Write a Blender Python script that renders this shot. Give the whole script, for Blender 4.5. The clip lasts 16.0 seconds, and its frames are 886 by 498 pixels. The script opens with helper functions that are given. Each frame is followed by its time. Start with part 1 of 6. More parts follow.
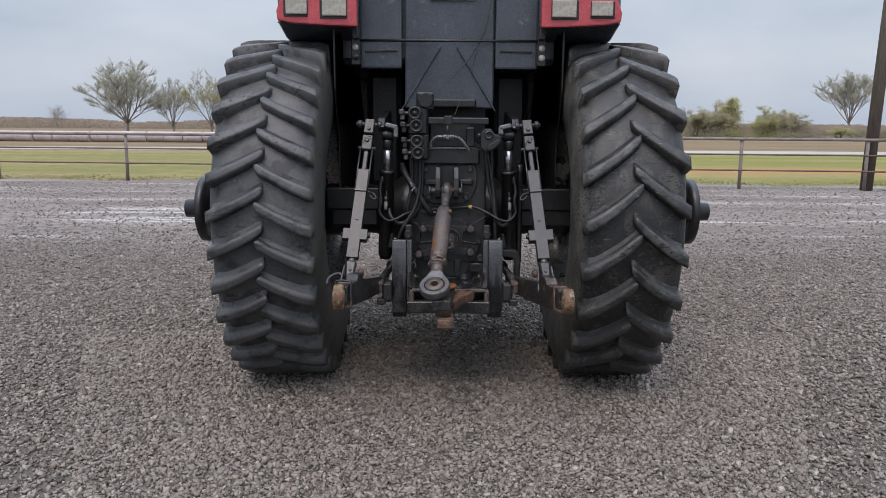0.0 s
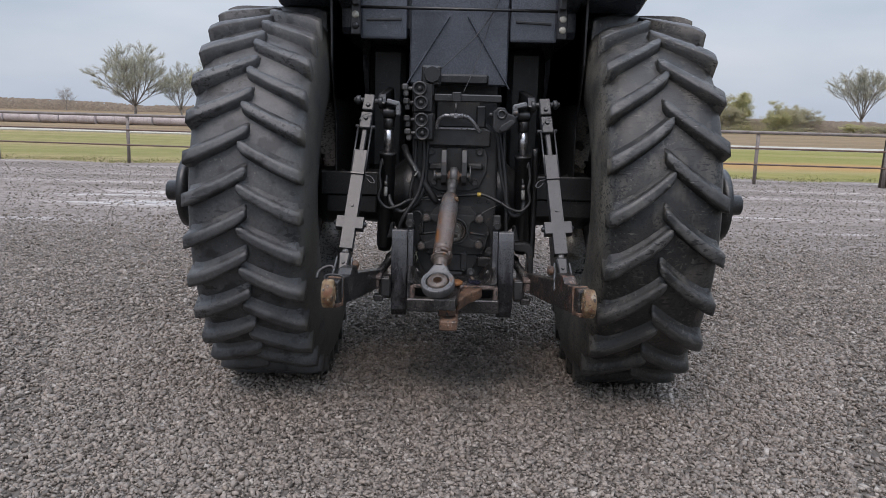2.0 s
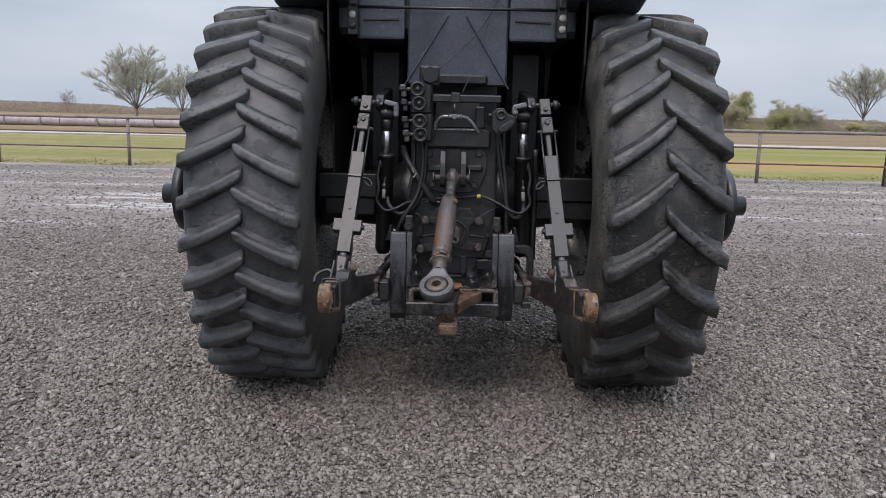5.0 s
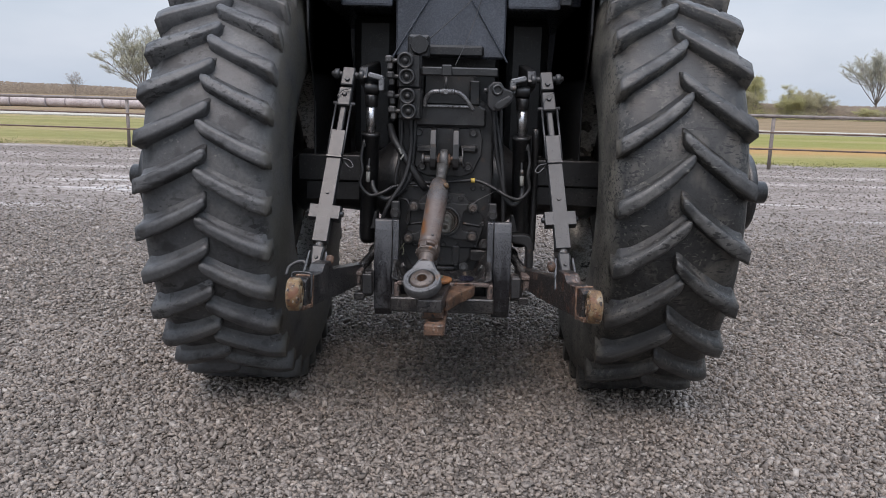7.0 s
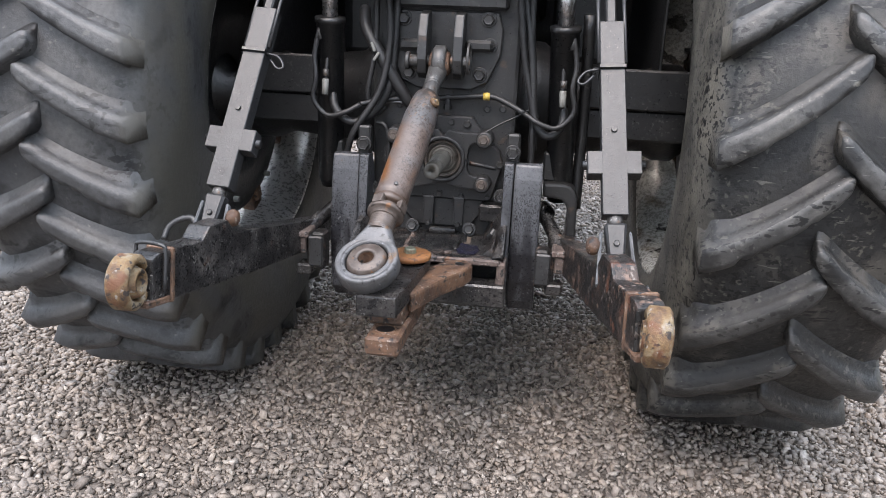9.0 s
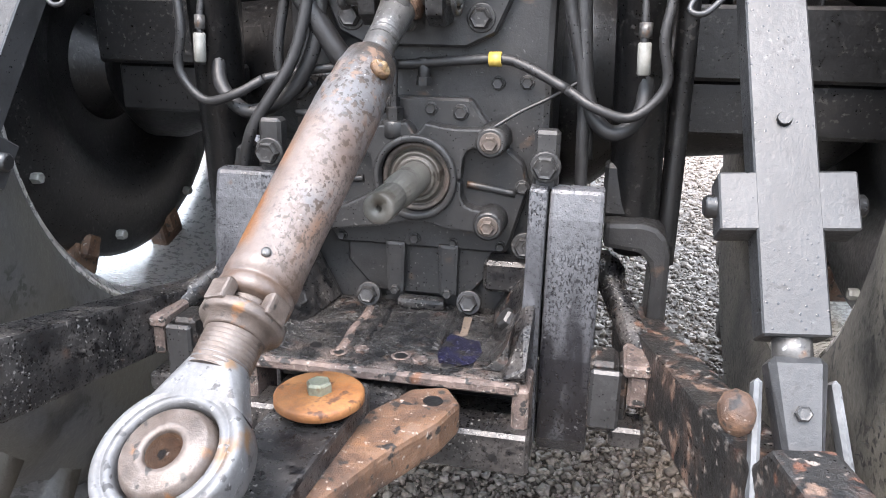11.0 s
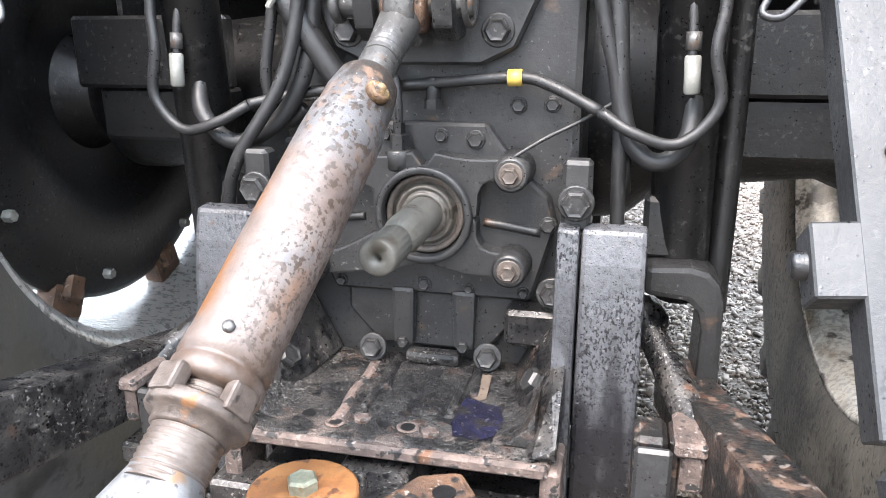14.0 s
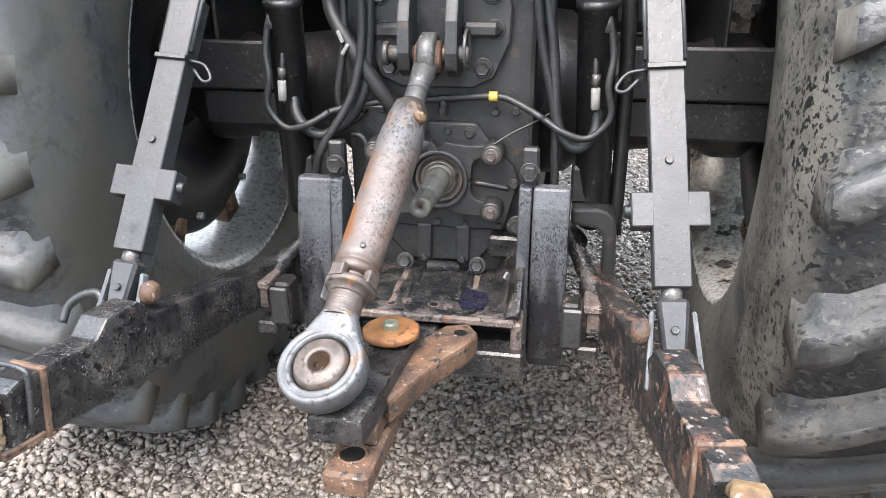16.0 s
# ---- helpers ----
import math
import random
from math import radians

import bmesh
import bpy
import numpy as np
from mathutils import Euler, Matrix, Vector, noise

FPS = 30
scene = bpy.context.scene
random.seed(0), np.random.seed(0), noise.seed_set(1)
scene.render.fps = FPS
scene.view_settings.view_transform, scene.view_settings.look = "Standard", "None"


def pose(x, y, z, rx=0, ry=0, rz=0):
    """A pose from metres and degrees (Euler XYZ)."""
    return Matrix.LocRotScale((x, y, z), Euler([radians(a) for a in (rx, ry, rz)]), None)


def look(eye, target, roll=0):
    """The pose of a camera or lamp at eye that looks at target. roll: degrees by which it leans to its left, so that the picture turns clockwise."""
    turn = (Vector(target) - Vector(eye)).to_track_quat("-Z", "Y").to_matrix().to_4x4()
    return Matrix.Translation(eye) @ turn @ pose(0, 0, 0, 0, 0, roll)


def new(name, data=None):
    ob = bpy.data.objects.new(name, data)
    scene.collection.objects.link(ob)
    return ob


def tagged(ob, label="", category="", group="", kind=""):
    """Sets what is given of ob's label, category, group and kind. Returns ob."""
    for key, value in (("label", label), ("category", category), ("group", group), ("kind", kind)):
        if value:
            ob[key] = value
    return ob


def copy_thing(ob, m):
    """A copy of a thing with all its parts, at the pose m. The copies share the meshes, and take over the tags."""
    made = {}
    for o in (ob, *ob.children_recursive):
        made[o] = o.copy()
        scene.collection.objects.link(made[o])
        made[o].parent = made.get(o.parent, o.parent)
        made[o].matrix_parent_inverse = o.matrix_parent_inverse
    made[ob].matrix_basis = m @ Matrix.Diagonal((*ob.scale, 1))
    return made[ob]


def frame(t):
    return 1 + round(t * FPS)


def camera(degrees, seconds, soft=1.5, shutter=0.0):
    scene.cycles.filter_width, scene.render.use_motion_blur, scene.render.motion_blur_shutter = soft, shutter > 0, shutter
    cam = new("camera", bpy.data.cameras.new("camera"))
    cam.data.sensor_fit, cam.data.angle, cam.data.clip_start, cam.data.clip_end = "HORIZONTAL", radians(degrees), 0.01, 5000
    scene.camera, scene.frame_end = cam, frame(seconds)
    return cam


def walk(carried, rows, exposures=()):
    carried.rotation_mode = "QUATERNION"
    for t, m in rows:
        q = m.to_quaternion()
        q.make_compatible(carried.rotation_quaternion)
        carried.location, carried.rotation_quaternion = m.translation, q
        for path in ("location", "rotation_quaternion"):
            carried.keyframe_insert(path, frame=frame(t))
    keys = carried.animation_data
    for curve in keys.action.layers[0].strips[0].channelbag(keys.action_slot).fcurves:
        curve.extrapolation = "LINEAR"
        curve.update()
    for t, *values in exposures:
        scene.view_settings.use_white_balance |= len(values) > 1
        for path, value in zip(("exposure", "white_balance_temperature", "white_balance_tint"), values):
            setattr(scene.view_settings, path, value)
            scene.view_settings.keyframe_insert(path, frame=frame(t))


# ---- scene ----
cam = camera(61.0, 16.0, soft=0.5)
PATH = [
    (0, (0.0, 0.009, 1.409), (0.002, 1.982, 1.085), 0.4),
    (0.5, (-0.006, 0.162, 1.378), (-0.009, 2.133, 1.041), 0.5),
    (1, (-0.001, 0.295, 1.367), (-0.009, 2.265, 1.021), 1.0),
    (1.5, (-0.004, 0.367, 1.357), (-0.013, 2.337, 1.011), 1.3),
    (2, (0.004, 0.392, 1.355), (-0.009, 2.361, 1.004), 1.5),
    (2.5, (0.01, 0.397, 1.363), (-0.002, 2.366, 1.013), 1.3),
    (3, (0.008, 0.414, 1.362), (-0.003, 2.384, 1.016), 1.2),
    (3.5, (0.011, 0.425, 1.363), (0.007, 2.395, 1.017), 1.0),
    (6, (0.027, 0.487, 1.342), (-0.003, 2.454, 0.98), 1.4),
    (6.5, (0.049, 0.566, 1.332), (0.017, 2.529, 0.951), 1.5),
    (7, (0.085, 0.764, 1.321), (0.049, 2.725, 0.931), 1.5),
    (7.5, (0.178, 1.006, 1.296), (0.132, 2.957, 0.859), 1.8),
    (8, (0.271, 1.285, 1.27), (0.131, 3.226, 0.809), 3.0),
    (8.5, (0.3, 1.576, 1.246), (0.083, 3.487, 0.697), 2.5),
    (9, (0.328, 1.885, 1.185), (0.068, 3.779, 0.599), 2.3),
    (9.5, (0.36, 2.164, 1.21), (0.02, 4.033, 0.585), 2.4),
    (12, (0.275, 3.1, 0.976), (-0.13, 4.961, 0.366), 0.4),
    (12.5, (0.279, 3.123, 0.976), (-0.139, 4.984, 0.372), 0.1),
    (13, (0.272, 3.12, 0.981), (-0.159, 4.983, 0.395), -0.1),
    (13.5, (0.27, 3.102, 0.991), (-0.184, 4.965, 0.423), -0.2),
    (14, (0.281, 3.019, 1.051), (-0.169, 4.88, 0.475), -0.3),
    (14.5, (0.312, 2.787, 1.164), (-0.125, 4.64, 0.552), -0.2),
    (15, (0.328, 2.591, 1.222), (-0.083, 4.43, 0.551), -0.5),
    (15.5, (0.331, 2.474, 1.261), (-0.047, 4.296, 0.528), -0.5),
    (16, (0.332, 2.422, 1.277), (-0.016, 4.242, 0.525), -0.5),
]
EXPOSURES = [(0.0, 0.02, 6720, 20), (6.5, 0.12, 6760, 20), (7.5, 0.4, 6800, 20), (8.5, 0.85, 6850, 19), (9.5, 1.58, 6850, 20), (11.5, 2.4, 6900, 19), (13.5, 2.6, 6950, 18), (15.0, 2.4, 6950, 17), (16.0, 2.1, 6950, 17)]
walk(cam, [(t, look(eye, target, roll)) for t, eye, target, roll in PATH], EXPOSURES)

# ---- light ----
world = bpy.data.worlds.new("overcast_sky")
scene.world = world
world.use_nodes = True
wt = world.node_tree
wt.nodes.clear()
w_out = wt.nodes.new("ShaderNodeOutputWorld")
w_bg = wt.nodes.new("ShaderNodeBackground")
w_sky = wt.nodes.new("ShaderNodeTexSky")
w_sky.sky_type = "NISHITA"
w_sky.sun_disc = False
w_sky.sun_elevation = radians(58)
w_sky.sun_rotation = radians(200)
w_sky.air_density = 1.6
w_sky.dust_density = 3.0
w_mul = wt.nodes.new("ShaderNodeVectorMath")
w_mul.operation = "SCALE"
w_mul.inputs["Scale"].default_value = 0.09
w_co = wt.nodes.new("ShaderNodeTexCoord")
w_map = wt.nodes.new("ShaderNodeMapping")
w_map.inputs["Scale"].default_value = (1.0, 1.0, 3.2)
w_noise = wt.nodes.new("ShaderNodeTexNoise")
w_noise.inputs["Scale"].default_value = 2.2
w_noise.inputs["Detail"].default_value = 5.0
w_ramp = wt.nodes.new("ShaderNodeValToRGB")
w_ramp.color_ramp.elements[0].position, w_ramp.color_ramp.elements[0].color = 0.34, (0.435, 0.565, 0.685, 1)
w_ramp.color_ramp.elements[1].position, w_ramp.color_ramp.elements[1].color = 0.66, (0.635, 0.755, 0.86, 1)
w_mix = wt.nodes.new("ShaderNodeMixRGB")
w_mix.inputs["Fac"].default_value = 0.82
wt.links.new(w_co.outputs["Generated"], w_map.inputs["Vector"])
wt.links.new(w_map.outputs["Vector"], w_noise.inputs["Vector"])
wt.links.new(w_noise.outputs["Fac"], w_ramp.inputs["Fac"])
wt.links.new(w_sky.outputs["Color"], w_mul.inputs[0])
wt.links.new(w_mul.outputs["Vector"], w_mix.inputs["Color1"])
wt.links.new(w_ramp.outputs["Color"], w_mix.inputs["Color2"])
wt.links.new(w_mix.outputs["Color"], w_bg.inputs["Color"])
w_bg.inputs["Strength"].default_value = 1.0
# an overcast sky grows brighter towards the zenith
w_sep = wt.nodes.new("ShaderNodeSeparateXYZ")
wt.links.new(w_co.outputs["Generated"], w_sep.inputs["Vector"])
w_up = wt.nodes.new("ShaderNodeMapRange")
w_up.interpolation_type = "SMOOTHSTEP"
for w_key, w_val in (("From Min", 0.12), ("From Max", 0.85), ("To Min", 1.0), ("To Max", 3.1)):
    w_up.inputs[w_key].default_value = w_val
wt.links.new(w_sep.outputs["Z"], w_up.inputs["Value"])
wt.links.new(w_up.outputs["Result"], w_bg.inputs["Strength"])
wt.links.new(w_bg.outputs["Background"], w_out.inputs["Surface"])

sun = new("sun", bpy.data.lights.new("sun", "SUN"))
sun.data.energy = 1.4
sun.data.angle = radians(25)
sun.data.color = (1.0, 0.94, 0.86)
sun.matrix_world = look((-2, -4, 12), (0, 3, 0))

# ---- materials ----


def ramp_set(node, stops):
    els = node.color_ramp.elements
    while len(els) < len(stops):
        els.new(0.5)
    for el, (p, c) in zip(els, stops):
        el.position, el.color = p, (*c, 1.0)


def coat(name, stops, scale=6.0, rough=(0.4, 0.6), metal=0.0, fine=60.0, bump=0.15, speck=None, random_by=None, spec=0.5, detail=6.0, stretch=(1, 1, 1), depth=0.004, turn=(0, 0, 0), grain=0.55, drops=None):
    """A surface: stops of a broad noise, grain on top, specks (colour, scale, low, high, mask, stretch) and wet drops (scale, size, spread, share).
    A mask is (scale, low, high) of a second noise, or (axis, low, high) along an axis of the turned thing."""
    m = bpy.data.materials.new(name)
    m.use_nodes = True
    t = m.node_tree
    n, l = t.nodes, t.links
    b = n["Principled BSDF"]
    co = n.new("ShaderNodeTexCoord")
    face = n.new("ShaderNodeMapping")
    face.inputs["Rotation"].default_value = [radians(q) for q in turn]
    l.new(co.outputs["Object"], face.inputs["Vector"])
    mp = n.new("ShaderNodeMapping")
    mp.inputs["Scale"].default_value = stretch
    if random_by:
        info = n.new("ShaderNodeObjectInfo")
        off = n.new("ShaderNodeVectorMath")
        off.operation = "SCALE"
        off.inputs[0].default_value = (17.0, 31.0, 23.0)
        l.new(info.outputs["Random"], off.inputs["Scale"])
        l.new(off.outputs["Vector"], mp.inputs["Location"])
    l.new(face.outputs["Vector"], mp.inputs["Vector"])

    def noise_tex(sc, det, vec):
        q = n.new("ShaderNodeTexNoise")
        q.inputs["Scale"].default_value, q.inputs["Detail"].default_value = sc, det
        l.new(vec, q.inputs["Vector"])
        return q

    def span(v, lo, hi, c=0.0, d=1.0):
        q = n.new("ShaderNodeMapRange")
        for key, val in (("From Min", lo), ("From Max", hi), ("To Min", c), ("To Max", d)):
            q.inputs[key].default_value = val
        l.new(v, q.inputs["Value"])
        return q.outputs["Result"]

    def times(u, v):
        q = n.new("ShaderNodeMath")
        q.operation = "MULTIPLY"
        l.new(u, q.inputs[0])
        if isinstance(v, float):
            q.inputs[1].default_value = v
        else:
            l.new(v, q.inputs[1])
        return q.outputs["Value"]

    def tint(fac, c0, c1, mode="MIX"):
        q = n.new("ShaderNodeMixRGB")
        q.blend_type = mode
        if isinstance(fac, float):
            q.inputs["Fac"].default_value = fac
        else:
            l.new(fac, q.inputs["Fac"])
        l.new(c0, q.inputs["Color1"])
        if isinstance(c1, tuple):
            q.inputs["Color2"].default_value = (*c1, 1)
        else:
            l.new(c1, q.inputs["Color2"])
        return q.outputs["Color"]

    big = noise_tex(scale, detail, mp.outputs["Vector"])
    big.inputs["Roughness"].default_value = 0.62
    rp = n.new("ShaderNodeValToRGB")
    ramp_set(rp, stops)
    l.new(big.outputs["Fac"], rp.inputs["Fac"])
    small = noise_tex(fine, 5.0, mp.outputs["Vector"])
    small.inputs["Roughness"].default_value = 0.7
    col = tint(grain, rp.outputs["Color"], small.outputs["Fac"], "OVERLAY")
    sepv = n.new("ShaderNodeSeparateXYZ")
    l.new(face.outputs["Vector"], sepv.inputs["Vector"])
    for item in speck or ():
        c, s, lo, hi = item[:4]
        vec = mp.outputs["Vector"]
        if len(item) > 5:
            own = n.new("ShaderNodeMapping")
            own.inputs["Scale"].default_value = item[5]
            l.new(vec, own.inputs["Vector"])
            vec = own.outputs["Vector"]
        fac = span(noise_tex(s, 4.0, vec).outputs["Fac"], lo, hi)
        if len(item) > 4 and item[4]:
            ms, mlo, mhi = item[4]
            fac = times(fac, span(sepv.outputs[ms] if isinstance(ms, str) else noise_tex(ms, 3.0, mp.outputs["Vector"]).outputs["Fac"], mlo, mhi))
        col = tint(fac, col, c)
    rr = span(small.outputs["Fac"], 0.3, 0.7, *rough)
    height = n.new("ShaderNodeMath")
    height.operation = "ADD"
    l.new(big.outputs["Fac"], height.inputs[0])
    l.new(small.outputs["Fac"], height.inputs[1])
    hv = height.outputs["Value"]
    if drops:
        ds, size, spread, share = drops
        vor = n.new("ShaderNodeTexVoronoi")
        vor.inputs["Scale"].default_value = ds
        l.new(mp.outputs["Vector"], vor.inputs["Vector"])
        sc = n.new("ShaderNodeSeparateColor")
        l.new(vor.outputs["Color"], sc.inputs["Color"])
        pick = span(sc.outputs["Red"], 1 - share, 1.02 - share)
        area = span(noise_tex(spread, 3.0, mp.outputs["Vector"]).outputs["Fac"], 0.40, 0.62)
        spot = times(times(span(vor.outputs["Distance"], size, size * 0.6), pick), area)
        dome = times(times(span(vor.outputs["Distance"], size, 0.0), pick), area)
        dark = n.new("ShaderNodeMixRGB")
        dark.blend_type = "MULTIPLY"
        l.new(spot, dark.inputs["Fac"])
        l.new(col, dark.inputs["Color1"])
        dark.inputs["Color2"].default_value = (0.3, 0.3, 0.32, 1)
        col = dark.outputs["Color"]
        wet = n.new("ShaderNodeMix")
        l.new(spot, wet.inputs[0])
        l.new(rr, wet.inputs[2])
        wet.inputs[3].default_value = 0.08
        rr = wet.outputs[0]
        up = n.new("ShaderNodeMath")
        up.operation = "MULTIPLY_ADD"
        l.new(dome, up.inputs[0])
        up.inputs[1].default_value = 0.5
        l.new(hv, up.inputs[2])
        hv = up.outputs["Value"]
    l.new(col, b.inputs["Base Color"])
    l.new(rr, b.inputs["Roughness"])
    b.inputs["Metallic"].default_value = metal
    b.inputs["Specular IOR Level"].default_value = spec
    if bump:
        bp = n.new("ShaderNodeBump")
        bp.inputs["Strength"].default_value = bump
        bp.inputs["Distance"].default_value = depth
        l.new(hv, bp.inputs["Height"])
        l.new(bp.outputs["Normal"], b.inputs["Normal"])
    return m


M_RUBBER = coat("tyre_rubber", [(0.3, (0.0079, 0.0079, 0.0079)), (0.5, (0.0154, 0.0152, 0.0146)), (0.66, (0.0261, 0.0253, 0.0229)), (0.8, (0.0466, 0.0439, 0.0374))], 6, (0.42, 0.58), fine=90, bump=0.45, grain=0.8, depth=0.004, random_by=True, spec=0.55, speck=[((0.115, 0.106, 0.088), 6, 0.30, 0.58, ("X", 0.215, 0.25)), ((0.115, 0.106, 0.088), 6, 0.30, 0.58, ("X", -0.215, -0.25)), ((0.055, 0.050, 0.043), 13, 0.54, 0.66, None, (1, 1, 0.45)), ((0.0040, 0.0040, 0.0040), 30, 0.61, 0.625, (4, 0.42, 0.50), (0.5, 2.6, 2.6)), ((0.0858, 0.0826, 0.0726), 34, 0.65, 0.68, (5, 0.44, 0.54), (0.5, 4.0, 4.0)), ((0.0701, 0.0670, 0.0562), 60, 0.58, 0.66, (7, 0.43, 0.58)), ((0.0040, 0.0040, 0.0040), 70, 0.57, 0.61, (5, 0.40, 0.54)), ((0.0093, 0.0085, 0.0070), 34, 0.62, 0.66, (5, 0.45, 0.6)), ((0.0032, 0.0032, 0.0034), 62, 0.615, 0.63, (7, 0.44, 0.52), (0.7, 1.4, 1.4))])
# left tyre's worn, dusty rubber, lightened further to stand in for lens haze
M_PALE_RUBBER = coat("pale_worn_rubber", [(0.3, (0.0291, 0.0297, 0.0313)), (0.5, (0.0494, 0.0501, 0.0516)), (0.66, (0.0668, 0.0668, 0.0660)), (0.8, (0.0944, 0.0916, 0.0844))], 5, (0.44, 0.6), fine=80, bump=0.4, grain=0.75, depth=0.004, random_by=True, spec=0.55, speck=[((0.0125, 0.0125, 0.0132), 18, 0.59, 0.62, (4, 0.46, 0.56), (0.45, 2.4, 2.4)), ((0.1163, 0.1128, 0.1016), 60, 0.63, 0.72, (7, 0.45, 0.62)), ((0.0102, 0.0102, 0.0102), 50, 0.57, 0.62, (4, 0.46, 0.6)), ((0.0171, 0.0171, 0.0181), 9, 0.56, 0.63), ((0.0618, 0.0573, 0.0473), 6, 0.34, 0.58, ("X", 0.21, 0.25))])
# worn bar tops; their lighter colour also carries the sky's reflection
M_LUG = coat("worn_skylit_lug_rubber", [(0.3, (0.0186, 0.0186, 0.0186)), (0.46, (0.0339, 0.0333, 0.0321)), (0.6, (0.0573, 0.0558, 0.0531)), (0.78, (0.1035, 0.0998, 0.0890))], 11, (0.4, 0.58), fine=70, bump=0.4, grain=0.75, depth=0.004, random_by=True, spec=0.55, speck=[((0.1379, 0.1344, 0.1187), 75, 0.62, 0.72, (8, 0.45, 0.62)), ((0.0078, 0.0078, 0.0078), 60, 0.59, 0.64, (6, 0.42, 0.56)), ((0.0107, 0.0107, 0.0107), 10, 0.56, 0.64), ((0.0058, 0.0058, 0.0058), 46, 0.585, 0.60, (5, 0.42, 0.52), (0.6, 1.6, 1.6)), ((0.1455, 0.1418, 0.1304), 40, 0.67, 0.70, (5, 0.46, 0.58), (0.5, 4.0, 4.0))])
M_BLACK = coat("wet_black_paint", [(0.3, (0.0042, 0.0042, 0.0047)), (0.6, (0.0093, 0.0093, 0.0097)), (0.8, (0.0289, 0.0281, 0.0263))], 7, (0.25, 0.5), fine=90, bump=0.25, spec=0.6, random_by=True, speck=[((0.0510, 0.0492, 0.0467), 120, 0.59, 0.66, (9, 0.42, 0.58))], drops=(230, 0.30, 6, 0.22))
M_CAB = coat("black_moulded_plastic", [(0.3, (0.0336, 0.0384, 0.0480)), (0.7, (0.0720, 0.0816, 0.0984))], 3, (0.2, 0.34), fine=200, bump=0.06, random_by=True, speck=[((0.1800, 0.1920, 0.2112), 30, 0.60, 0.78, (4, 0.42, 0.62))])
M_CAST = coat("dark_cast_iron", [(0.3, (0.0106, 0.0106, 0.0109)), (0.55, (0.0212, 0.0212, 0.0215)), (0.72, (0.0378, 0.0372, 0.0364)), (0.85, (0.0644, 0.0606, 0.0560))], 9, (0.3, 0.55), fine=150, bump=0.24, depth=0.003, random_by=True, speck=[((0.0984, 0.0946, 0.0910), 190, 0.64, 0.70, (12, 0.46, 0.6)), ((0.0757, 0.0469, 0.0317), 24, 0.66, 0.76), ((0.0044, 0.0044, 0.0053), 14, 0.60, 0.70)], drops=(240, 0.32, 7, 0.28))
M_GREASE = coat("greasy_black_steel", [(0.3, (0.0056, 0.0056, 0.0064)), (0.48, (0.0160, 0.0152, 0.0152)), (0.6, (0.0384, 0.0352, 0.0336)), (0.75, (0.0880, 0.0784, 0.0704))], 16, (0.2, 0.45), fine=150, bump=0.35, depth=0.003, random_by=True, speck=[((0.2000, 0.1920, 0.1800), 230, 0.60, 0.66, (14, 0.44, 0.58)), ((0.0960, 0.0528, 0.0360), 34, 0.62, 0.72, (6, 0.48, 0.6)), ((0.0040, 0.0040, 0.0048), 60, 0.58, 0.63)], drops=(200, 0.38, 9, 0.45))
M_GREY = coat("weathered_grey_paint", [(0.3, (0.0159, 0.0162, 0.0168)), (0.55, (0.0254, 0.0259, 0.0269)), (0.72, (0.0365, 0.0371, 0.0381)), (0.85, (0.0524, 0.0524, 0.0518))], 14, (0.3, 0.5), fine=140, bump=0.2, depth=0.003, random_by=True, speck=[((0.0057, 0.0057, 0.0060), 120, 0.63, 0.68, (10, 0.45, 0.6)), ((0.0076, 0.0076, 0.0082), 26, 0.66, 0.72), ((0.0666, 0.0666, 0.0650), 90, 0.64, 0.72, (11, 0.46, 0.6))], drops=(220, 0.33, 8, 0.3))
M_PLATE = coat("pale_grey_paint", [(0.3, (0.10, 0.105, 0.11)), (0.7, (0.16, 0.165, 0.17))], 20, (0.3, 0.5), fine=140, bump=0.2, depth=0.002, random_by=True, speck=[((0.03, 0.03, 0.032), 60, 0.62, 0.70)])
M_SWAY = coat("wet_grey_block_paint", [(0.3, (0.0408, 0.0421, 0.0466)), (0.55, (0.0624, 0.0647, 0.0705)), (0.8, (0.0911, 0.0935, 0.1006))], 5, (0.22, 0.42), fine=120, bump=0.4, depth=0.003, random_by=True, speck=[((0.0105, 0.0105, 0.0130), 16, 0.43, 0.53, ("Z", 0.15, 0.0), (1.6, 1.6, 0.35)), ((0.0068, 0.0068, 0.0086), 290, 0.53, 0.57, (9, 0.40, 0.54), (1, 1, 0.6)), ((0.1150, 0.1150, 0.1198), 160, 0.62, 0.67, (9, 0.46, 0.6)), ((0.0479, 0.0288, 0.0215), 40, 0.66, 0.74, (8, 0.5, 0.62))], drops=(300, 0.34, 5, 0.35))
M_RUST = coat("rusty_brown_steel", [(0.3, (0.0310, 0.0186, 0.0139)), (0.46, (0.0813, 0.0434, 0.0263)), (0.58, (0.1278, 0.0681, 0.0387)), (0.70, (0.1471, 0.0968, 0.0713)), (0.85, (0.1936, 0.1549, 0.1316))], 18, (0.45, 0.75), fine=170, bump=0.7, random_by=True, speck=[((0.0116, 0.0100, 0.0093), 55, 0.58, 0.64), ((0.2168, 0.0929, 0.0348), 34, 0.63, 0.72, (9, 0.48, 0.62)), ((0.2556, 0.2168, 0.1897), 130, 0.63, 0.70)])
